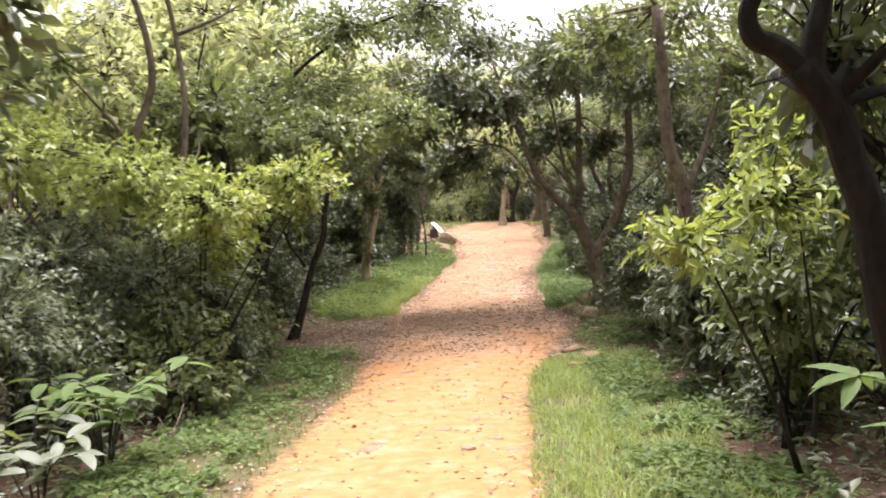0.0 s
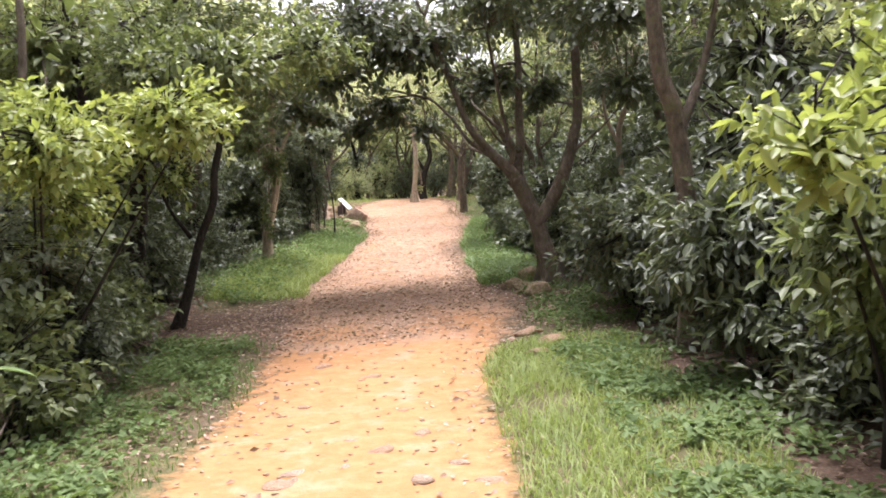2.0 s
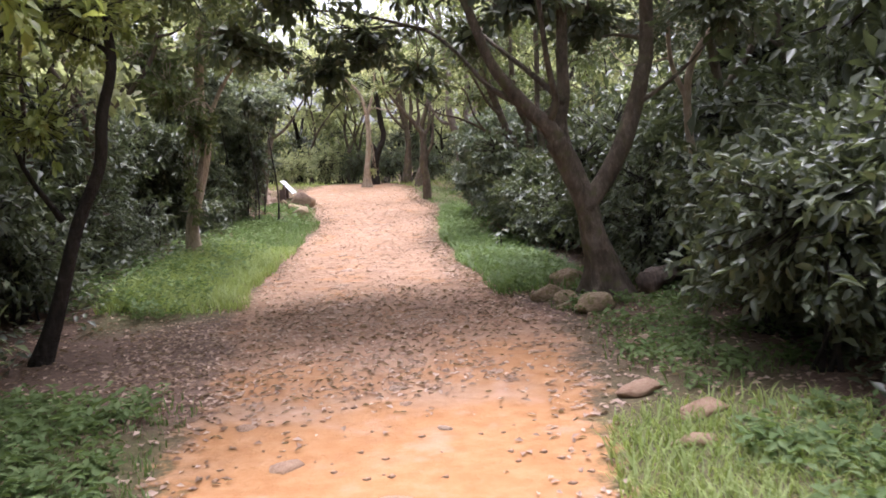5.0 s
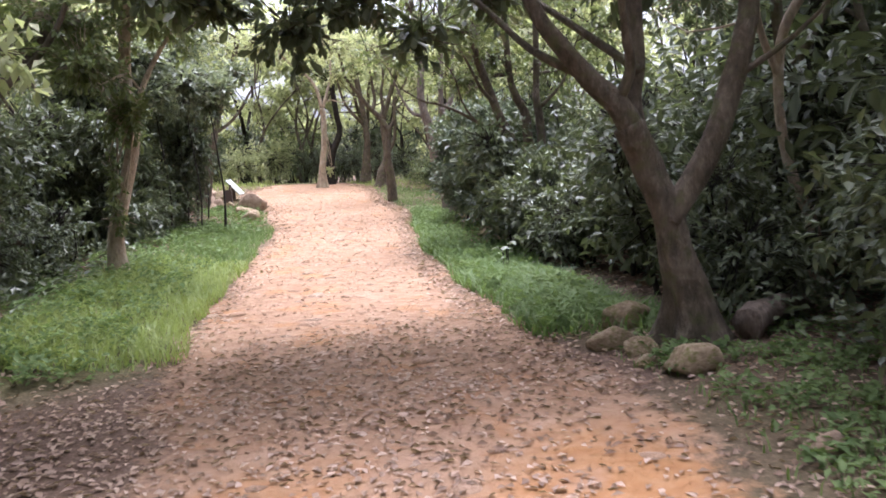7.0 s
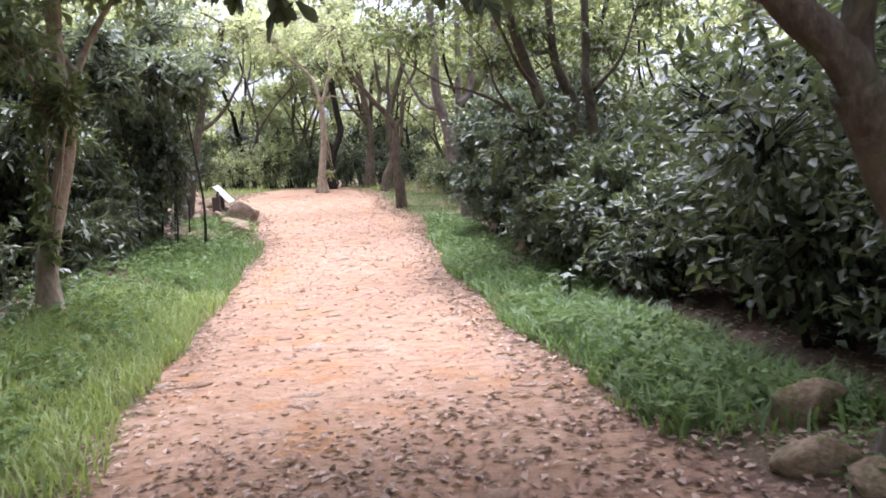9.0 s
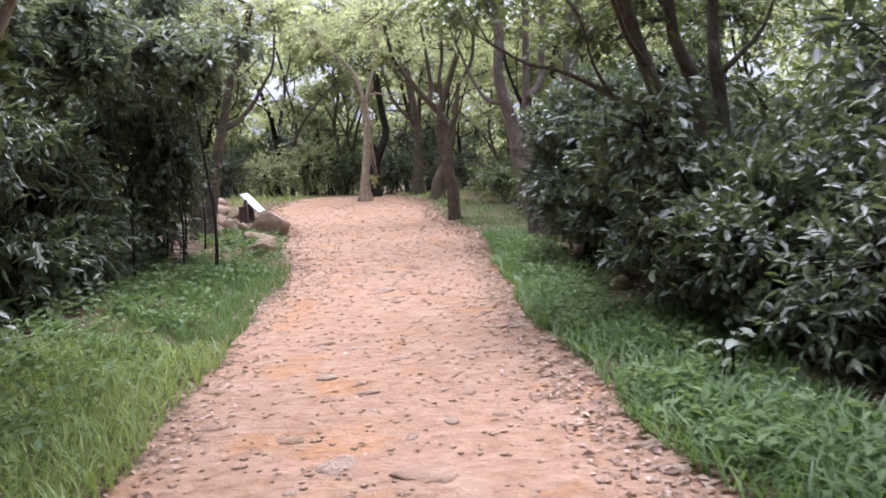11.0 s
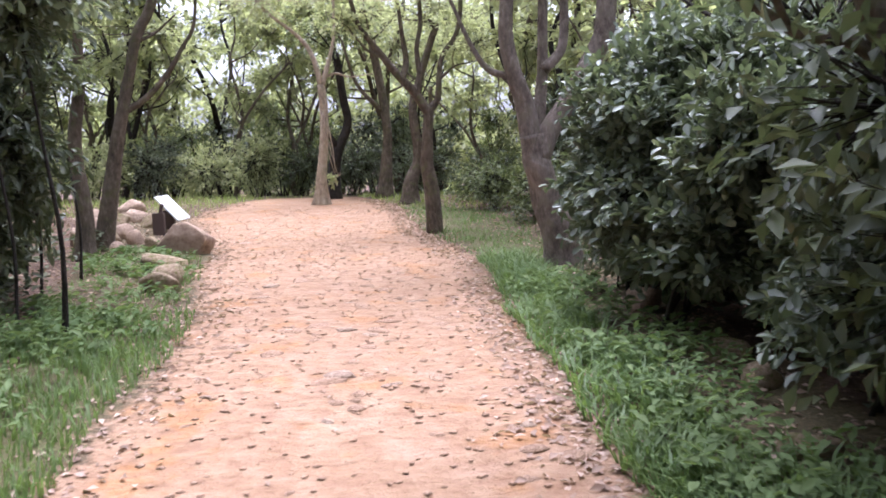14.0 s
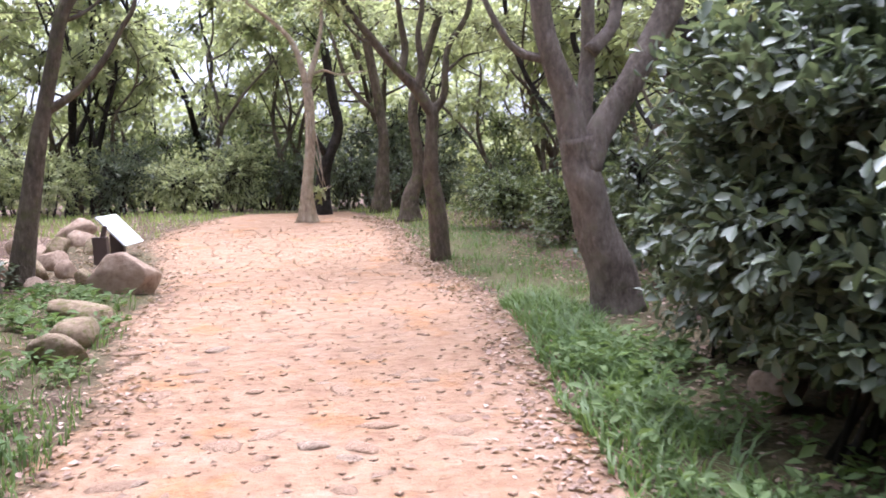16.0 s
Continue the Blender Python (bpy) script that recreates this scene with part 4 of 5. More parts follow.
build_plant("tree", -2.2, 28.6, "leafy tree arching pale green sprays over the trail edge", "tree",
            [([(-2.2, 28.6, -0.5), (-2.1, 28.5, 0.8), (-1.9, 28.3, 1.8), (-1.6, 28.0, 2.8)], 0.07, 0.04), ([(-1.9, 28.3, 1.8), (-1.3, 27.9, 2.3), (-0.6, 27.5, 2.5)], 0.035, 0.012), ([(-1.85, 28.2, 1.9), (-1.5, 27.0, 2.3), (-1.2, 25.9, 2.4), (-0.9, 25.4, 2.25)], 0.035, 0.01)],
            [(-0.75, 27.5, 2.25, 0.55, 0.7, 0.4, 130), (-1.0, 25.5, 2.2, 0.6, 0.6, 0.4, 150), (-0.45, 25.9, 2.1, 0.4, 0.5, 0.28, 80), (-1.7, 24.8, 2.5, 0.7, 0.6, 0.4, 150), (-1.1, 27.0, 3.0, 0.9, 0.9, 0.55, 170), (-0.1, 27.8, 2.6, 0.5, 0.6, 0.3, 70), (-1.9, 27.6, 2.6, 0.7, 0.7, 0.5, 110), (-1.6, 24.6, 1.95, 0.5, 0.45, 0.35, 120), (-2.4, 23.9, 2.3, 0.6, 0.5, 0.4, 130)], LEAF_GREY, BARK_DARK, 0.12, 0.055, 7, OVAL, 0.2)
shrub(-2.6, 22.0, [(-2.7, 21.9, 0.0, 0.6, 0.6, 0.5, 160), (-3.3, 22.3, 1.0, 0.8, 0.9, 0.8, 220)], LEAF_DARK, "dark shrub around a pale trunk", 0.1, 0.04, 8, LEAF4, 0.4, 6)
for (x, y, h) in ((3.9, 42.3, 0.75), (2.6, 42.6, 0.8), (6.0, 33.4, 0.59), (5.7, 35.6, 0.58), (6.6, 31.2, 0.59), (7.3, 34.6, 0.7), (6.3, 38.0, 0.6), (5.4, 41.0, 0.7)):
    g = gz(x, y)
    shrub(x, y, [(x, y, g + h * 0.9, 0.85, 0.8, h, 260), (x + 0.5, y + 0.3, g + h, 0.6, 0.6, h * 0.8, 120)], LEAF_MID if h < 0.6 else LEAF_DARK, "low rounded woodland shrub", 0.08, 0.04, 8, LEAF4, 0.25, 5, group="woodland shrubs")
# Most bend shrubs take the hazy far leaf, brightened against the tree shade.
for i, x in enumerate((-6.4, -5.0, -3.7, -2.4, -1.1, 0.2, 1.4)):
    y = 41.2 + 0.9 * math.sin(i * 2.1) + (1.5 if i > 4 else 0)
    g, h = gz(x, y), 0.82 + 0.14 * math.sin(i * 3.3)
    shrub(x, y, [(x, y, g + h * 0.9, 0.95, 0.8, h, 260), (x + 0.4, y + 0.5, g + h * 1.3, 0.7, 0.7, h * 0.7, 120)], (LEAF_FAR_HAZY, LEAF_GREY)[i % 3 == 1], "low bushy green shrub along the bend", 0.09, 0.045, 8, LEAF4, 0.25, 5, group="shrubs at the bend")


# ---- background wood ----
def wood_tree(kind):
    rnd = random.Random(40 + kind)
    rows, tips = [], []
    h = rnd.uniform(0.6, 1.7)
    lean = rnd.uniform(-0.35, 0.35)
    rows.append(([(0, 0, -0.1), (lean * 0.1 + rnd.uniform(-0.1, 0.1), 0.05, h * 0.35), (lean * 0.8, rnd.uniform(-0.1, 0.1), h * 0.7), (lean, 0.0, h)], rnd.uniform(0.055, 0.095), 0.055))
    blobs = []
    for k in range(rnd.choice((2, 3, 3, 4))):
        a = k * 2.1 + rnd.uniform(-0.5, 0.5)
        way = Vector((math.cos(a) * 0.3, math.sin(a) * 0.3, 0.55))
        p = Vector((lean, 0, h - 0.03))
        pts = [p]
        for j in range(5):
            way = Vector((way.x * 0.5 + rnd.uniform(-0.33, 0.33), way.y * 0.5 + rnd.uniform(-0.33, 0.33), way.z * 0.8 + rnd.uniform(0.0, 0.24)))
            way.z = max(0.3, way.z)
            p = p + way
            pts.append(p)
        rows.append((pts, rnd.uniform(0.035, 0.055), 0.014))
        for j in (1, 3):
            w = pts[j] + Vector((rnd.uniform(-0.9, 0.9), rnd.uniform(-0.9, 0.9), rnd.uniform(0.3, 0.8)))
            mid = pts[j].lerp(w, 0.5) + Vector((rnd.uniform(-0.2, 0.2), rnd.uniform(-0.2, 0.2), -0.1))
            rows.append(([pts[j], mid, w], 0.02, 0.007))
            blobs.append((w.x, w.y, w.z, 0.65, 0.65, 0.36, 15 if j == 1 else 22))
        e = pts[-1]
        blobs += [(e.x, e.y, e.z + 0.1, 1.15, 1.15, 0.7, 56)]
    return rows, blobs


SPOTS = []
place = random.Random(7)
# The two boxes from y = -13 are unseen trees, added to shade the start.
for x0, x1, y0, y1, count in ((-12, -3.5, 33, 52, 27), (-3.5, 3, 43, 56, 13), (3, 14, 40, 56, 17), (6.5, 13, 14, 40, 20), (-12, -5, 12, 33, 20), (-12, -5, -1, 12, 9), (5.5, 12, 2, 14, 9), (-9, -2.8, -13, -1, 11), (2.6, 9, -13, 1, 11), (-22, -12, -8, 52, 22), (13, 22, -8, 52, 22)):
    for _ in range(count):
        for _try in range(30):
            x, y = place.uniform(x0, x1), place.uniform(y0, y1)
            if all(math.hypot(x - a, y - b) > 1.35 for a, b in SPOTS):
                SPOTS.append((x, y))
                break
PROTO = []
for i, (x, y) in enumerate(SPOTS):
    if i < 6:
        rows, blobs = wood_tree(i)
        PROTO.append(build_plant("tree", x, y, "crooked thin-stemmed woodland tree with a light open crown", "tree", rows, blobs, LEAF_FAR_HAZY if i != 2 else LEAF_MID, (BARK, BARK_DARK, BARK_GREY)[i % 3],
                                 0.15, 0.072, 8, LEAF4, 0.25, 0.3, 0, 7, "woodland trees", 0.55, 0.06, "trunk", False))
    else:
        m = pose(x, y, gz(x, y) - 0.06, 0, 0, place.uniform(0, 360)) @ Matrix.Diagonal((*[place.uniform(0.95, 1.6)] * 3, 1))
        copy_thing(PROTO[i % 6], m)

LOW = []
SHRUBS = []
for x0, x1, y0, y1, count in ((-12, -4.6, 13, 33, 24), (-12, -5.2, 2, 13, 8), (5.4, 12, 3, 30, 26), (7.5, 13, 30, 44, 10), (-12, 8, 43.4, 50, 24), (-9, -3.2, -10, 1, 8), (3, 9, -10, 2, 8)):
    for _ in range(count):
        for _try in range(30):
            x, y = place.uniform(x0, x1), place.uniform(y0, y1)
            if all(math.hypot(x - a, y - b) > 1.2 for a, b in SHRUBS):
                SHRUBS.append((x, y))
                break
for i, (x, y) in enumerate(SHRUBS):
    if i < 4:
        g = gz(x, y)
        LOW.append(shrub(x, y, [(x, y, g + 0.8, 1.0, 1.0, 0.85, 165), (x + 0.3, y - 0.3, g + 1.6, 0.8, 0.8, 0.6, 70)], (LEAF_DARK, LEAF_MID, LEAF_DARK, LEAF_GREY)[i],
                         "shaded undergrowth shrub in the wood", 0.125, 0.06, 7, LEAF4, 0.3, 6, group="undergrowth shrubs"))
    else:
        copy_thing(LOW[i % 4], pose(x, y, gz(x, y) - 0.05, 0, 0, place.uniform(0, 360)) @ Matrix.Diagonal((*[place.uniform(0.8, 1.35)] * 3, 1)))


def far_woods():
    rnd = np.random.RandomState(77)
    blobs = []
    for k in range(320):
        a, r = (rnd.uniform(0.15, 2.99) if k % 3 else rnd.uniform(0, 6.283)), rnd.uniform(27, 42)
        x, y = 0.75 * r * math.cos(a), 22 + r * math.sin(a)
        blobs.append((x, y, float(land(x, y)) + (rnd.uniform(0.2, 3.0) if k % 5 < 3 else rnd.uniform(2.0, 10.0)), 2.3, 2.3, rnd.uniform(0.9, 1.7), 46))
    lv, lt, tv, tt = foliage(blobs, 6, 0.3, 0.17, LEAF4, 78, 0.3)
    return tagged(new("far_woods", tri_mesh("far_woods", lv, lt, LEAF_FAR_HAZY)), "dense far wood of green crowns around the trail", "woods", "", "stuff")


far_woods()


# ---- thickets along both edges of the wood ----
THICKET = []
EDGE_SPOTS = [(-3.6, 8.3, 0.7), (-2.85, 9.3, 0.75), (-2.85, 10.9, 0.75), (-2.95, 12.3, 0.7), (-3.15, 16.2, 0.75), (-3.0, 18.9, 0.7), (-2.95, 20.9, 0.6), (-2.5, 23.7, 0.8), (-2.0, 25.9, 0.75), (-4.2, 6.0, 0.8),
              (3.0, 7.7, 0.6), (3.4, 10.6, 0.9), (3.3, 12.9, 0.75), (3.65, 15.9, 0.7), (3.75, 17.3, 0.85), (3.7, 19.5, 0.85), (3.7, 21.6, 0.9), (4.9, 26.4, 0.8), (4.75, 25.7, 0.7), (4.35, 26.5, 0.55), (4.9, 24.6, 0.6), (5.4, 27.8, 0.7), (5.6, 29.6, 0.7),
              (-3.9, 11.6, 1.1), (-4.1, 13.6, 1.1), (-4.2, 15.6, 1.2), (-4.1, 17.2, 1.2), (-4.0, 19.4, 1.2), (-3.9, 21.6, 1.2), (-3.6, 23.6, 1.2), (-3.4, 25.8, 1.2), (-3.2, 27.8, 1.1), (-4.4, 6.2, 1.2), (-5.0, 8.2, 1.2),
              (4.3, 8.2, 1.2), (4.2, 10.2, 1.2), (4.4, 12.4, 1.2), (5.0, 15.4, 1.2), (5.1, 17.4, 1.2), (5.0, 19.8, 1.2), (5.2, 21.8, 1.2), (5.4, 24.0, 1.3), (4.2, 6.2, 1.1), (4.0, 3.8, 1.1), (-4.2, 4.0, 1.1), (6.4, 18.2, 1.9), (7.1, 16.6, 2.0), (6.1, 15.2, 1.9), (7.5, 19.8, 2.0), (6.6, 21.6, 1.9)]
for i, (x, y, h) in enumerate(EDGE_SPOTS):
    if i < 4:
        g = gz(x, y)
        THICKET.append(shrub(x, y, [(x, y, g + 0.55, 0.72, 0.75, 0.55, 230), (x - 0.2, y + 0.3, g + 1.05, 0.55, 0.6, 0.4, 110), (x + 0.25, y - 0.2, g + 0.3, 0.5, 0.5, 0.28, 60)],
                             (LEAF_DARK, LEAF_MID, LEAF_DARK, LEAF_MID)[i], "dark low thicket shrub at the wood's edge", 0.095, (0.045, 0.05, 0.035, 0.045)[i], 8, LEAF4, 0.3, 8, group="thicket shrubs"))
    else:
        copy_thing(THICKET[(i % 2) * 2 + (1 if x < 0 and y < 15 else 0)], pose(x, y, gz(x, y) - 0.05, 0, 0, place.uniform(0, 360)) @ Matrix.Diagonal((*[h / 0.72 * place.uniform(0.9, 1.1)] * 3, 1)))
# The five copies at negative y are unseen, added to block light at the start.
for x, y, k in ((-4.6, 18.3, 1.7), (-4.3, 11.9, 1.6), (-4.9, 23.6, 1.7), (5.6, 18.9, 1.7), (-3.9, 28.6, 1.5), (6.6, 29.4, 1.7), (0.6, 46.0, 1.8), (-2.4, 43.6, 1.7), (5.4, 43.6, 1.7),
                (-5.6, 5.6, 1.6), (5.6, 7.6, 1.7), (-4.6, 13.0, 1.15), (-5.4, 11.0, 1.2), (-6.2, 13.4, 1.25), (-4.9, 16.6, 1.2), (-6.6, 16.4, 1.4), (-5.9, 18.6, 1.3), (-3.9, 18.2, 1.2), (-7.4, 11.6, 1.3), (-2.6, -2.4, 1.3), (1.9, -3.0, 1.3), (2.5, -0.7, 1.2), (-2.9, -5.0, 1.4), (1.6, -6.2, 1.5), (-3.0, 20.6, 1.3), (-3.4, 36.5, 1.5), (-5.2, 33.0, 1.5), (7.2, 35.6, 1.6), (8.0, 39.6, 1.8), (2.6, 44.2, 1.6), (-1.6, 39.9 + 3.4, 1.5), (-6.2, 38.2, 1.6)):
    copy_thing(PROTO[place.randrange(6)], pose(x, y, gz(x, y) - 0.06, 0, 0, place.uniform(0, 360)) @ Matrix.Diagonal((k, k, k, 1)))


# ---- large-leaved plants by the trail ----
def leaf_blade(name, length, width, mat, bend=0.25, teeth=7):
    """One broad leaf: a folded, arching blade from its stalk."""
    v, f = [], []
    for i in range(teeth + 1):
        t = i / teeth
        w = width * (math.sin(math.pi * min(1, t * 0.93 + 0.07)) ** 0.8) * 0.5
        z = -bend * length * t * t
        v += [(-w, length * t, z + w * 0.3), (0, length * t, z), (w, length * t, z + w * 0.3)]
    for i in range(teeth):
        a = i * 3
        f += [(a, a + 1, a + 4, a + 3), (a + 1, a + 2, a + 5, a + 4)]
    return mesh_of(name, v, f, mat)


def leafy_plant(x, y, label, mat, stalks, leaf_len, leaf_wid, per, spread, tall, count_seed, whorl=False):
    rnd = random.Random(count_seed)
    root = thing("leafy_plant", x, y, gz(x, y) - 0.02, label, "plant")
    blades = [leaf_blade("leaf", leaf_len * k, leaf_wid * k, mat, b) for k, b in ((1, 0.25), (0.85, 0.4), (1.1, 0.15))]
    for s in range(stalks):
        a = s * 2.4 + rnd.uniform(-0.3, 0.3)
        r, h = spread * rnd.uniform(0.5, 1.0), tall * rnd.uniform(0.7, 1.0)
        pts = [Vector((0.03 * math.cos(a), 0.03 * math.sin(a), 0)), Vector((r * 0.35 * math.cos(a), r * 0.35 * math.sin(a), h * 0.75)), Vector((r * math.cos(a), r * math.sin(a), h))]
        v, f = tube(pts, 0.009, 0.004, 5, 4, 0, 0.03, count_seed + s)
        stem = part("stem", mesh_of("stem", v, f, BARK_DARK), root)
        line = curve_points(pts, 8)
        for k in range(per):
            t = 1.0 if whorl else 0.4 + 0.6 * k / (per - 1)
            p = line[min(len(line) - 1, int(t * (len(line) - 1)))]
            side = 360 * k / per if whorl else (70 if k % 2 else -70) * (1 - 0.75 * (k == per - 1))
            part("leaf", blades[k % 3], root, "", pose(p.x, p.y, p.z, rnd.uniform(-15, 25), rnd.uniform(-20, 20), math.degrees(a) - 90 + side + rnd.uniform(-15, 15)))
    return root


leafy_plant(-2.95, 7.3, "low plant with broad pale-backed compound leaves", LEAF_WEED, 11, 0.25, 0.1, 7, 0.75, 0.95, 31)
leafy_plant(-3.0, 6.2, "low plant with broad pale-backed compound leaves", LEAF_GREY, 7, 0.24, 0.1, 7, 0.6, 0.8, 32)
leafy_plant(2.15, 4.25, "upright plant with whorls of long pale green leaves", LEAF_WEED, 3, 0.3, 0.075, 9, 0.3, 1.05, 33, True)
leafy_plant(2.75, 19.6, "small sapling with a few pale broad leaves", LEAF_GREY, 3, 0.11, 0.06, 4, 0.15, 0.45, 34)
leafy_plant(-2.35, 24.0, "dark plant with long whorled leaves under shrubs", LEAF_DARK, 4, 0.24, 0.06, 8, 0.4, 0.8, 35, True)


# ---- grass and weeds on the verges ----
def strip_points(rnd, n, side, y0, y1, m0, m1, patchy):
    y = rnd.uniform(y0, y1, n)
    off = rnd.uniform(0, 1, n) ** 0.9 * (m1 - m0) + m0 + 0.14 * wave(y, y * 0.3, 3.0, 15)
    x = softly(y, EDGE_Y, EDGE_L) - off if side < 0 else softly(y, EDGE_Y, EDGE_R) + off
    keep = (wave(x, y, 4.5, 21) * 0.5 + 0.5 + rnd.uniform(-0.25, 0.25, n)) > patchy
    keep &= inside_of(x, y) < 0.06
    ragged = 1.3 * wave(x, y, 2.0, 41) + rnd.uniform(-0.3, 0.3, n)
    keep &= (y - y0 > 0.3 + ragged) & (y1 - y > 0.3 + ragged)
    return x[keep], y[keep]


def blades(x, y, height, width, rnd, lean=0.5):
    n = len(x)
    z = land(x, y) - 0.01
    a = rnd.uniform(0, 6.283, n)
    d = np.stack([np.cos(a), np.sin(a)], 1)
    h = height * rnd.uniform(0.5, 1.3, n) * (1 + 0.35 * wave(x, y, 5, 33))
    l = h * lean * rnd.uniform(0.3, 1.6, n)
    s = np.stack([-d[:, 1], d[:, 0]], 1) * (width * rnd.uniform(0.7, 1.3, n))[:, None] / 2
    c = np.stack([x, y], 1)
    mid = c + d * (l * 0.3)[:, None]
    tip = c + d * l[:, None]
    v = np.stack([np.column_stack([c - s, z]), np.column_stack([c + s, z]), np.column_stack([mid - s * 0.8, z + h * 0.6]), np.column_stack([mid + s * 0.8, z + h * 0.6]), np.column_stack([tip, z + h * 0.92])], 1)
    t = np.array([[0, 1, 3], [0, 3, 2], [2, 3, 4]])[None] + (np.arange(n) * 5)[:, None, None]
    return v.reshape(-1, 3), t.reshape(-1, 3)


def grass(label, seed_no, n, side, y0, y1, m0, m1, height, width, mat, patchy=0.25, lean=0.6):
    rnd = np.random.RandomState(seed_no)
    x, y = strip_points(rnd, n, side, y0, y1, m0, m1, patchy)
    v, t = blades(x, y, height, width, rnd, lean)
    return tagged(new("grass", tri_mesh("grass", v, t, mat)), label, "grass", "", "stuff")


def weeds(label, seed_no, n, side, y0, y1, m0, m1, size, mat, patchy=0.35, high=0.1):
    """Low broad-leaved weeds: little rosettes of leaves."""
    rnd = np.random.RandomState(seed_no)
    x, y = strip_points(rnd, n, side, y0, y1, m0, m1, patchy)
    k = 6
    n = len(x)
    base = np.stack([x, y, land(x, y)], 1)[:, None] + np.stack([rnd.normal(0, 0.035, (n, k)), rnd.normal(0, 0.035, (n, k)), rnd.uniform(0.01, high, (n, k))], 2)
    a = rnd.uniform(0, 6.283, (n, k))
    way = np.stack([np.cos(a), np.sin(a), rnd.uniform(-0.1, 0.7, (n, k))], 2)
    up = rnd.normal(0, 0.3, (n, k, 3)) + np.array([0, 0, 1.0])
    v, t = leaves(base.reshape(-1, 3), way.reshape(-1, 3), up.reshape(-1, 3), size, size * 0.5, LEAF4, rnd)
    return tagged(new("weeds", tri_mesh("weeds", v, t, mat)), label, "weeds", "", "stuff")


grass("bright green grass bank beside the trail", 1, 11000, -1, 16.2, 22.2, -0.02, 1.55, 0.15, 0.012, GRASS, 0.15, 0.9)
# Same bank continued in darker blades, painting the shade of the left shrubs.
grass("green grass beside the trail with shade in its colour", 9, 7500, -1, 21.8, 27.0, 0.0, 1.3, 0.11, 0.011, GRASS_LUSH_SHADED, 0.3)
grass("short bright grass on the trail verge", 2, 17000, 1, 3.6, 11.4, 0.0, 1.5, 0.1, 0.01, GRASS, 0.3, 0.95)
grass("lush long-bladed grass below dark shrubs", 3, 9500, 1, 15.5, 22.6, 0.0, 1.15, 0.16, 0.017, GRASS_LUSH_SHADED, 0.22, 1.1)
grass("lush grass strip below an evergreen shrub", 10, 5200, 1, 21.8, 29.3, -0.04, 0.58, 0.15, 0.016, GRASS_LUSH_SHADED, 0.3, 1.1)
grass("thin grass on the shaded verge", 4, 9000, -1, 3.4, 13.2, 0.05, 1.35, 0.07, 0.009, GRASS_LUSH_SHADED, 0.4)
grass("sparse grass among dead leaves by the roots", 5, 2500, 1, 11.2, 16.8, 0.25, 1.6, 0.09, 0.01, GRASS_LUSH_SHADED, 0.5)
grass("thin grass around the slim tree", 6, 9000, 1, 27.6, 36.5, -0.05, 2.1, 0.09, 0.01, GRASS_LUSH_SHADED, 0.5, 0.9)
grass("sparse grass and weeds near the boulders", 7, 1300, -1, 26.6, 31.0, 0.05, 1.3, 0.1, 0.011, GRASS_LUSH_SHADED, 0.42)
weeds("low broad-leaved weeds on the shaded verge", 11, 2600, -1, 3.4, 13.4, 0.25, 1.5, 0.075, LEAF_WEED, 0.5)
weeds("low broad-leaved weeds in the grass verge", 12, 2600, 1, 3.8, 11.2, 0.7, 1.9, 0.075, LEAF_WEED, 0.52)
weeds("broad-leaved weeds along the grass bank", 13, 1900, -1, 15.8, 27.0, 0.4, 2.0, 0.08, LEAF_WEED, 0.45, 0.18)
weeds("broad-leaved weeds in lush grass", 14, 1500, 1, 15.4, 27.0, 0.1, 0.95, 0.08, LEAF_WEED, 0.5, 0.18)
weeds("scattered weeds among dead leaves near the boulders", 15, 900, -1, 25.5, 31.5, 0.1, 1.4, 0.09, LEAF_WEED, 0.58, 0.12)
weeds("low shaded weeds among dead leaves by the tree roots", 18, 1500, 1, 11.4, 16.2, 0.35, 2.2, 0.07, LEAF_WEED, 0.5, 0.09)
weeds("shaded undergrowth weeds under the wood", 16, 2600, -1, 3.0, 33.0, 1.4, 4.2, 0.11, LEAF_DARK, 0.35, 0.3)
weeds("shaded undergrowth weeds under the wood", 17, 2600, 1, 3.0, 38.0, 1.5, 4.2, 0.11, LEAF_DARK, 0.35, 0.3)


def back_grass():
    rnd = np.random.RandomState(8)
    x, y = rnd.uniform(-7, 7, 7000), rnd.uniform(36.0, 41.5, 7000)
    keep = inside_of(x, y) < 0.0
    v, t = blades(x[keep], y[keep], 0.12, 0.014, rnd)
    return tagged(new("grass", tri_mesh("grass", v, t, GRASS)), "pale grass strip behind the bend", "grass", "", "stuff")


back_grass()


# ---- dead leaves ----
def dead_leaves():
    rnd = np.random.RandomState(50)
    n = 165000
    x, y = rnd.uniform(-4.6, 6.2, n), rnd.uniform(1.5, 39, n)
    m = inside_of(x, y)
    like = np.where(m < -0.9, 0.3, litter_at(x, y) ** 1.2 * 1.0)
    like = np.maximum(like, np.where((m > 0) & (y > 12), 0.006 + 0.04 * np.clip(wave(x, y, 3.5, 60), 0, 1), 0.003))
    keep = rnd.uniform(0, 1, n) < like
    x, y = x[keep], y[keep]
    n = len(x)
    p = np.stack([x, y, land(x, y) + 0.006 + rnd.uniform(0, 0.01, n)], 1)
    a = rnd.uniform(0, 6.283, n)
    way = np.stack([np.cos(a), np.sin(a), rnd.normal(0, 0.16, n)], 1)
    up = rnd.normal(0, 0.28, (n, 3)) + np.array([0, 0, 1.0])
    v, t = leaves(p, way, up, 0.06, 0.032, LEAF4, rnd)
    return tagged(new("dead_leaves", tri_mesh("dead_leaves", v, t, LITTER)), "dry brown and pinkish fallen leaves on the soil", "leaf litter", "", "stuff")


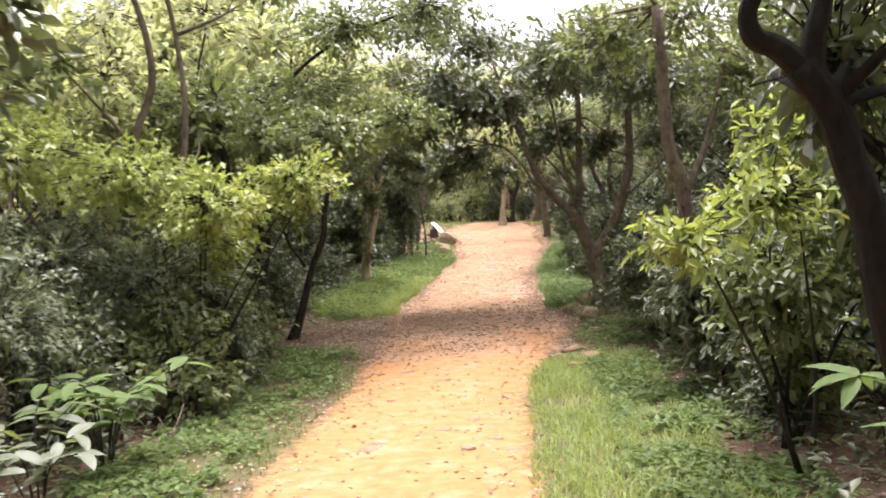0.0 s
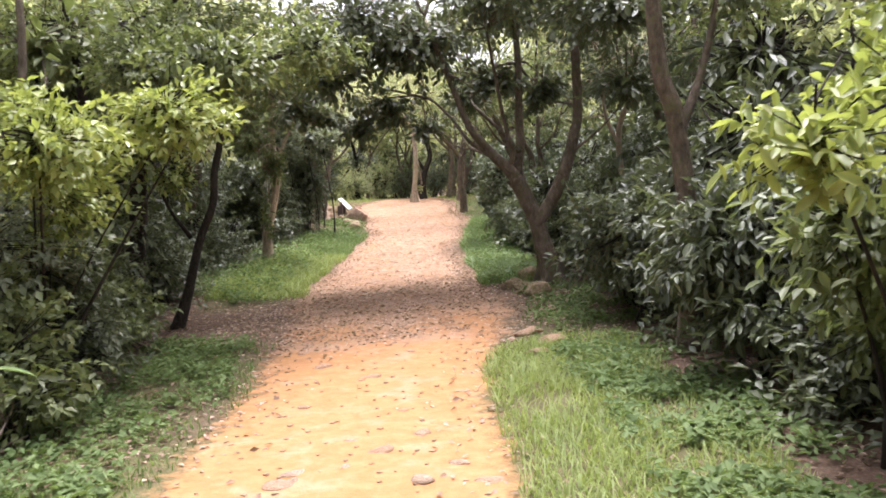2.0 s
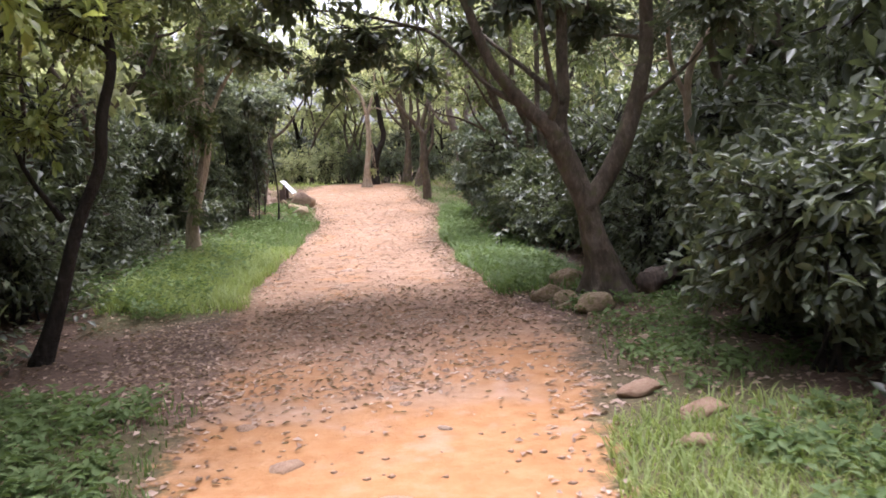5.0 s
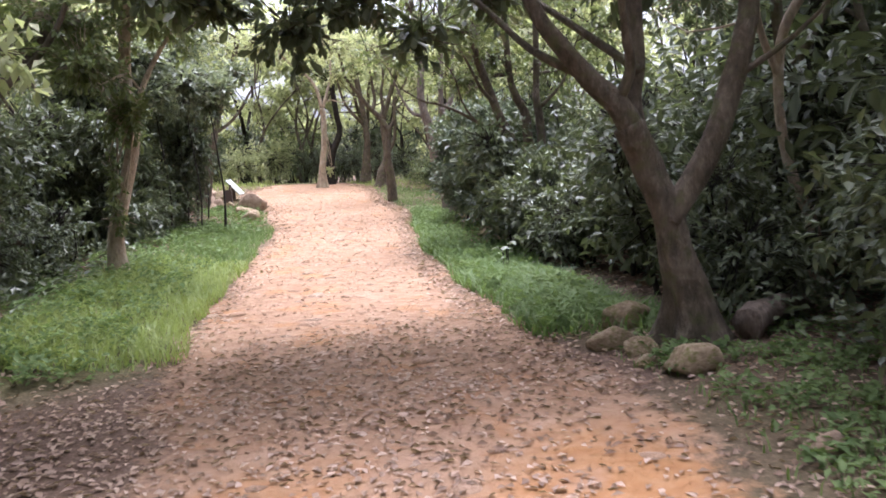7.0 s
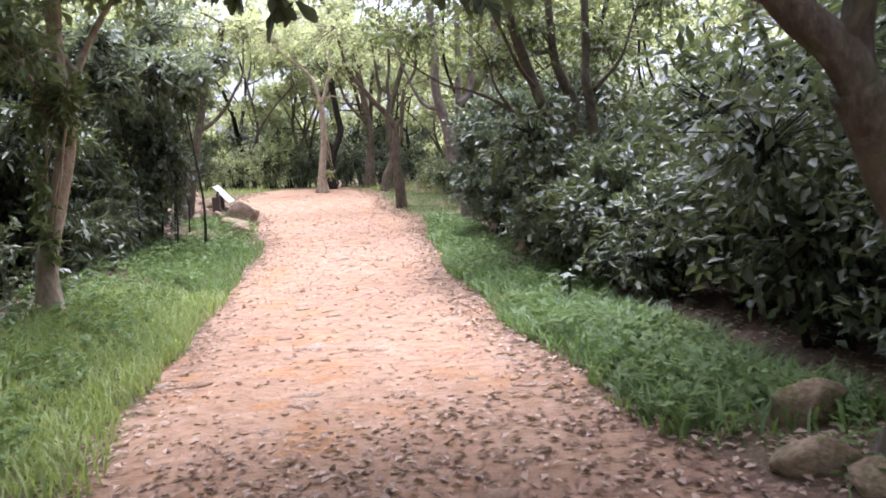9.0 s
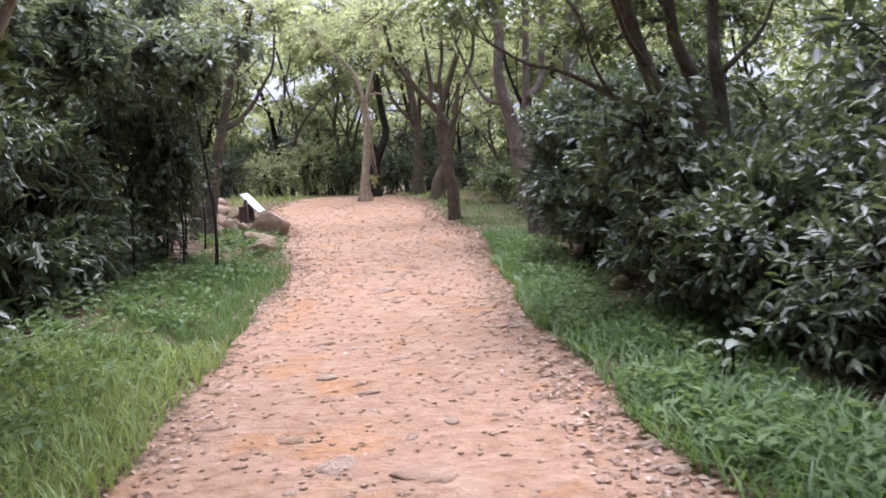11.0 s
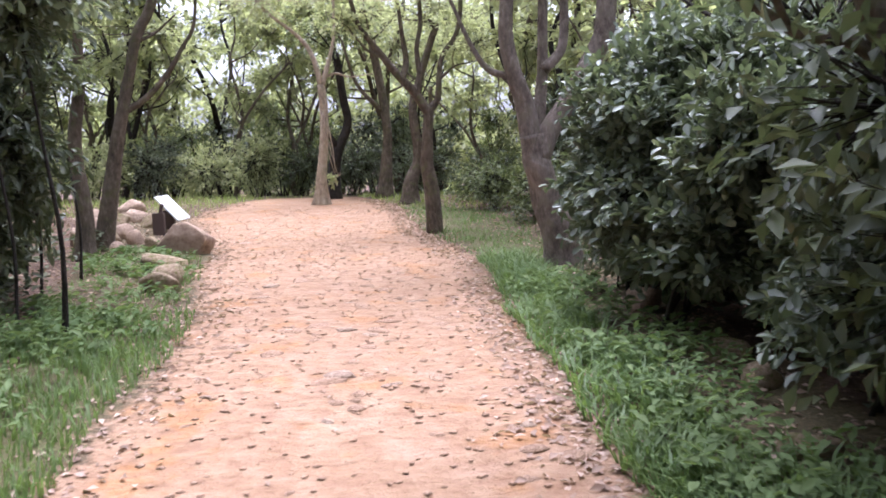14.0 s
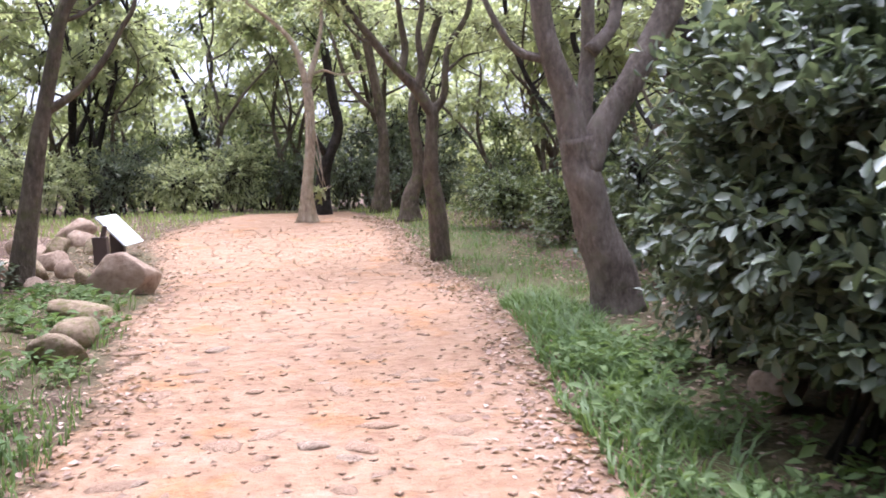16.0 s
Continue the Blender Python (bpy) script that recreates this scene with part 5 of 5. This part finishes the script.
dead_leaves()


# ---- rocks ----
def rock_mesh(name, mat, seed_no, sub=3, flat=1.0, cut=5):
    rnd = random.Random(seed_no)
    bm = bmesh.new()
    bmesh.ops.create_icosphere(bm, subdivisions=sub, radius=1.0)
    planes = [(Vector((rnd.uniform(-1, 1), rnd.uniform(-1, 1), rnd.uniform(-0.5, 0.9))).normalized(), rnd.uniform(0.5, 0.8)) for _ in range(cut + 3)]
    off = Vector((rnd.uniform(0, 50), rnd.uniform(0, 50), 3.0))
    for v in bm.verts:
        d = v.co.normalized()
        c = v.co * (1 + 0.22 * noise.noise(d * 1.3 + off) + 0.06 * noise.noise(d * 4 + off))
        for n, h in planes:
            over = c.dot(n) - h
            if over > 0:
                c -= n * over * 0.9
        c *= 1 + 0.02 * noise.noise(d * 11 + off)
        v.co = Vector((c.x, c.y, c.z * flat))
    me = bpy.data.meshes.new(name)
    bm.to_mesh(me)
    bm.free()
    me.materials.append(mat)
    me.polygons.foreach_set("use_smooth", [True] * len(me.polygons))
    return me


def rock(x, y, sx, sy, sz, label, mat=ROCK, turn=0.0, rise=0.45, seed_no=None, name="rock", lean=0.0, cut=5):
    ob = new(name, rock_mesh("rock", mat, seed_no or seed(), 4 if sx > 0.3 else 3, 1.0, cut))
    ob.matrix_basis = pose(x, y, gz(x, y) + sz * rise, lean, 0, turn) @ Matrix.Diagonal((sx, sy, sz, 1))
    return tagged(ob, label, "rock")


rock(2.17, 15.38, 0.23, 0.12, 0.12, "mossy slab-like rock at the foot of a tree", ROCK, -25, 0.5, cut=11)
rock(2.3, 15.1, 0.16, 0.1, 0.09, "small mossy rock among dead leaves", ROCK, -15, 0.45)
rock(2.56, 15.95, 0.25, 0.14, 0.16, "angular mossy rock beside grass", ROCK, -10, 0.5, cut=11)
rock(2.38, 14.5, 0.27, 0.17, 0.14, "rounded mossy rock against tree roots", ROCK, 15, 0.4)
rock(2.2, 14.85, 0.1, 0.08, 0.06, "small brown stone among dead leaves", ROCK, 40, 0.4, name="stone")
rock(1.66, 11.75, 0.2, 0.12, 0.07, "flat pale stone set in the verge", ROCK_PATH, 20, 0.3, name="stone")
rock(1.78, 11.15, 0.22, 0.13, 0.06, "flat pale stone set in the verge", ROCK_PATH, 35, 0.3, name="stone")
rock(1.5, 10.7, 0.14, 0.1, 0.05, "flat pale stone set in the verge", ROCK_PATH, 10, 0.3, name="stone")
rock(2.12, 12.9, 0.13, 0.1, 0.08, "pinkish stone half buried in leaves", ROCK_PINK, 0, 0.35, name="stone")
rock(0.12, 31.0, 0.42, 0.36, 0.34, "squarish pink-brown boulder beside a sign", ROCK_PINK, 20, 0.5, 11, cut=12)
rock(-0.02, 29.3, 0.3, 0.2, 0.17, "mossy boulder lining the trail edge", ROCK, 15, 0.5)
rock(0.06, 28.55, 0.25, 0.2, 0.17, "mossy boulder lining the trail edge", ROCK, 40, 0.5)
rock(0.02, 27.95, 0.22, 0.17, 0.15, "yellow-mossed boulder lining the trail edge", ROCK, 10, 0.4)
for i, (x, y, s) in enumerate(((-1.1, 36.2, 0.3), (-0.85, 35.2, 0.24), (-1.05, 34.3, 0.26), (-1.25, 33.5, 0.3), (-0.85, 33.0, 0.22), (-0.95, 32.2, 0.26), (-0.6, 32.3, 0.2), (-1.5, 34.6, 0.3), (-0.55, 34.3, 0.2), (-1.35, 32.4, 0.24), (-0.75, 31.2, 0.16), (-0.35, 31.7, 0.15))):
    tagged(rock(x, y, s, s * 0.8, s * 0.72, "rounded tan boulder in a heap beside the sign", (ROCK_PINK, ROCK)[i % 3 == 2], i * 47, 0.5), group="heaped boulders")
rock(3.95, 25.5, 0.19, 0.16, 0.17, "brown rock under an evergreen shrub", ROCK_PINK, 10, 0.5)
rock(3.6, 23.3, 0.16, 0.14, 0.1, "brown rock in shaded leaf litter", ROCK, 60, 0.5)
rock(3.75, 23.9, 0.22, 0.14, 0.09, "flat brown rock in shaded leaf litter", ROCK, 20, 0.5)
rock(3.2, 22.3, 0.2, 0.13, 0.08, "flat mossy stone at the grass edge", ROCK, -20, 0.4, name="stone")

# ---- sign ----
sign = thing("information_sign", -0.25, 33.65, gz(-0.25, 33.65), "low slanted white information board on dark brown posts", "sign")


def box_mesh(name, sx, sy, sz, mat, bevel=0.006):
    bm = bmesh.new()
    bmesh.ops.create_cube(bm, size=1.0)
    for v in bm.verts:
        v.co = Vector((v.co.x * sx, v.co.y * sy, v.co.z * sz))
    bmesh.ops.bevel(bm, geom=bm.edges[:], offset=bevel, segments=2, affect="EDGES")
    me = bpy.data.meshes.new(name)
    bm.to_mesh(me)
    bm.free()
    me.materials.append(mat)
    return me


post_mesh = box_mesh("post", 0.17, 0.14, 0.62, POST_MAT, 0.008)
part("post", post_mesh, sign, "", pose(-0.1, -0.36, 0.02, 0, 0, -9))
part("post", post_mesh, sign, "", pose(0.0, 0.5, 0.02, 0, 0, -9))
bracket_mesh = box_mesh("bracket", 0.05, 0.06, 0.16, POST_MAT, 0.004)
part("bracket", bracket_mesh, sign, "", pose(-0.06, -0.32, 0.385, 0, 15, -9))
part("bracket", bracket_mesh, sign, "", pose(0.03, 0.48, 0.37, 0, 15, -9))
board_at = pose(0.08, 0.18, 0.38, 0, 48, -9)
board = part("board", box_mesh("board", 0.52, 0.9, 0.022, PANEL_MAT, 0.004), sign, "white printed panel", board_at)
for i in range(9):
    w = 0.5 - 0.12 * ((i * 7) % 3)
    part("print_line", box_mesh("print_line", 0.016, w, 0.004, INK, 0.001), board, "", pose(-0.19 + 0.04 * i, -0.04 + 0.02 * (i % 2), 0.013))
part("picture_block", box_mesh("picture_block", 0.09, 0.26, 0.004, INK, 0.001), board, "faded grey picture", pose(0.22, 0.16, 0.013))


# ---- dead wood ----
def fallen(name, pts, r0, r1, label, mat=DEADWOOD, twigs=0):
    x, y = pts[0][0], pts[0][1]
    root = thing(name, x, y, gz(x, y), label, "dead wood")
    line = [Vector((px - x, py - y, gz(px, py) - gz(x, y) + h)) for px, py, h in pts]
    v, f = tube(line, r0, r1, 8 if r0 > 0.04 else 6, 5, 0, 0.08, seed())
    part("stem", mesh_of("stem", v, f, mat), root)
    rnd = random.Random(seed())
    for k in range(twigs):
        p = line[min(len(line) - 1, 1 + k % (len(line) - 1))]
        v, f = tube([p, p + Vector((rnd.uniform(-0.2, 0.2), rnd.uniform(-0.2, 0.2), rnd.uniform(0.05, 0.2))), p + Vector((rnd.uniform(-0.45, 0.45), rnd.uniform(-0.45, 0.45), rnd.uniform(0.0, 0.3)))], r1, 0.003, 5, 4, 0, 0.05, seed())
        part("side_twig", mesh_of("side_twig", v, f, mat), root)
    return root


fallen("fallen_log", [(3.15, 15.1, 0.12), (3.5, 15.35, 0.16), (4.0, 15.6, 0.14)], 0.12, 0.1, "short grey fallen log behind tree roots")
fallen("fallen_branch", [(-2.3, 24.2, 0.05), (-1.9, 24.5, 0.2), (-1.55, 24.65, 0.06), (-1.3, 24.75, 0.02)], 0.018, 0.006, "bare fallen branch lying in dark leaf litter", twigs=4)
fallen("fallen_branch", [(-2.4, 23.2, 0.25), (-2.0, 23.8, 0.12), (-1.6, 24.3, 0.03)], 0.014, 0.005, "bare fallen branch lying in dark leaf litter", twigs=3)
fallen("fallen_branch", [(2.4, 9.2, 0.03), (2.9, 8.8, 0.08), (3.5, 8.3, 0.1)], 0.02, 0.008, "thin dead branch under a shrub", twigs=3)
fallen("fallen_branch", [(-3.0, 9.6, 0.1), (-2.7, 8.8, 0.25), (-2.6, 8.0, 0.1)], 0.016, 0.006, "thin dead branch under grey shrubs", twigs=4)
for x, y in ((-0.53, 26.0), (-1.05, 27.9), (-1.3, 28.5), (-1.2, 26.9), (-0.95, 26.4), (-1.45, 25.7), (-0.85, 28.9)):
    build_plant("sapling", x, y, "thin bare-stemmed dark sapling at the trail edge", "sapling",
                [([(x, y, -0.5), (x + 0.04, y, 0.2), (x - 0.02, y, 0.9), (x - 0.1, y, 1.7)], 0.026 if x > -0.7 else 0.016, 0.01)], [(x - 0.15, y, 1.8, 0.45, 0.45, 0.35, 50)], LEAF_DARK, BARK_DARK, 0.11, 0.04, 7, LEAF4, 0.5, 0.2, 0, 6, "saplings")


# ---- stones trodden into the trail ----
STONES = [rock_mesh("stone", (ROCK_PATH, ROCK_PATH, ROCK_PINK)[k % 3], 200 + k, 2, 0.55, 4) for k in range(7)]
srnd = random.Random(12)


def trail_stone(x, y, s, k):
    ob = part("stone", STONES[k % 7], ground)
    ob.matrix_basis = pose(x, y, gz(x, y) - 0.05 * s, srnd.uniform(-6, 6), srnd.uniform(-6, 6), srnd.uniform(0, 360)) @ Matrix.Diagonal((s, s * srnd.uniform(0.6, 0.9), s * srnd.uniform(0.32, 0.5), 1))


for k, (x, y, s) in enumerate(((0.74, 27.0, 0.16), (1.8, 25.7, 0.14), (1.1, 28.1, 0.14), (2.09, 23.15, 0.09), (0.5, 22.0, 0.13), (0.41, 19.2, 0.15), (0.31, 15.8, 0.11), (0.51, 22.1, 0.12), (1.37, 26.05, 0.13),
                               (1.58, 25.8, 0.11), (2.4, 26.0, 0.1), (0.48, 7.36, 0.11), (-0.2, 15.2, 0.07), (0.9, 15.1, 0.08))):
    trail_stone(x, y, s, k)
made = 0
while made < 270:
    y = srnd.choice((srnd.uniform(12, 37), srnd.uniform(17, 29))) if made % 9 else srnd.uniform(3, 12)
    x = srnd.uniform(float(softly(y, EDGE_Y, EDGE_L)), float(softly(y, EDGE_Y, EDGE_R)))
    if inside_of(x, y) > 0.05 and (y < 35 or x > 0):
        trail_stone(x, y, srnd.choice((0.045, 0.05, 0.06, 0.08, 0.1, 0.13)) * srnd.uniform(0.8, 1.25), made)
        made += 1


def pebbles():
    rnd = np.random.RandomState(90)
    n = 4200
    y = rnd.uniform(2, 37, n)
    x = softly(y, EDGE_Y, EDGE_L) + rnd.uniform(0, 1, n) * (softly(y, EDGE_Y, EDGE_R) - softly(y, EDGE_Y, EDGE_L))
    keep = (inside_of(x, y) > -0.1) & (rnd.uniform(0, 1, n) < np.where(y > 15, 1, 0.3))
    x, y = x[keep], y[keep]
    n = len(x)
    s = rnd.uniform(0.008, 0.028, (n, 1, 1))
    form = np.array([[1, 0, 0], [0, 1, 0], [-1, 0, 0], [0, -1, 0], [0.2, 0.1, 0.4], [0, 0, -0.5]])
    v = np.stack([x, y, land(x, y) + 0.004], 1)[:, None] + form[None] * s * rnd.uniform(0.6, 1.3, (n, 6, 1))
    t = np.array([[0, 1, 4], [1, 2, 4], [2, 3, 4], [3, 0, 4], [1, 0, 5], [2, 1, 5], [3, 2, 5], [0, 3, 5]])[None] + (np.arange(n) * 6)[:, None, None]
    return tagged(new("pebbles", tri_mesh("pebbles", v.reshape(-1, 3), t.reshape(-1, 3), ROCK_PATH)), "loose gravel and crumbs of soil on the trail", "pebbles", "", "stuff")


pebbles()
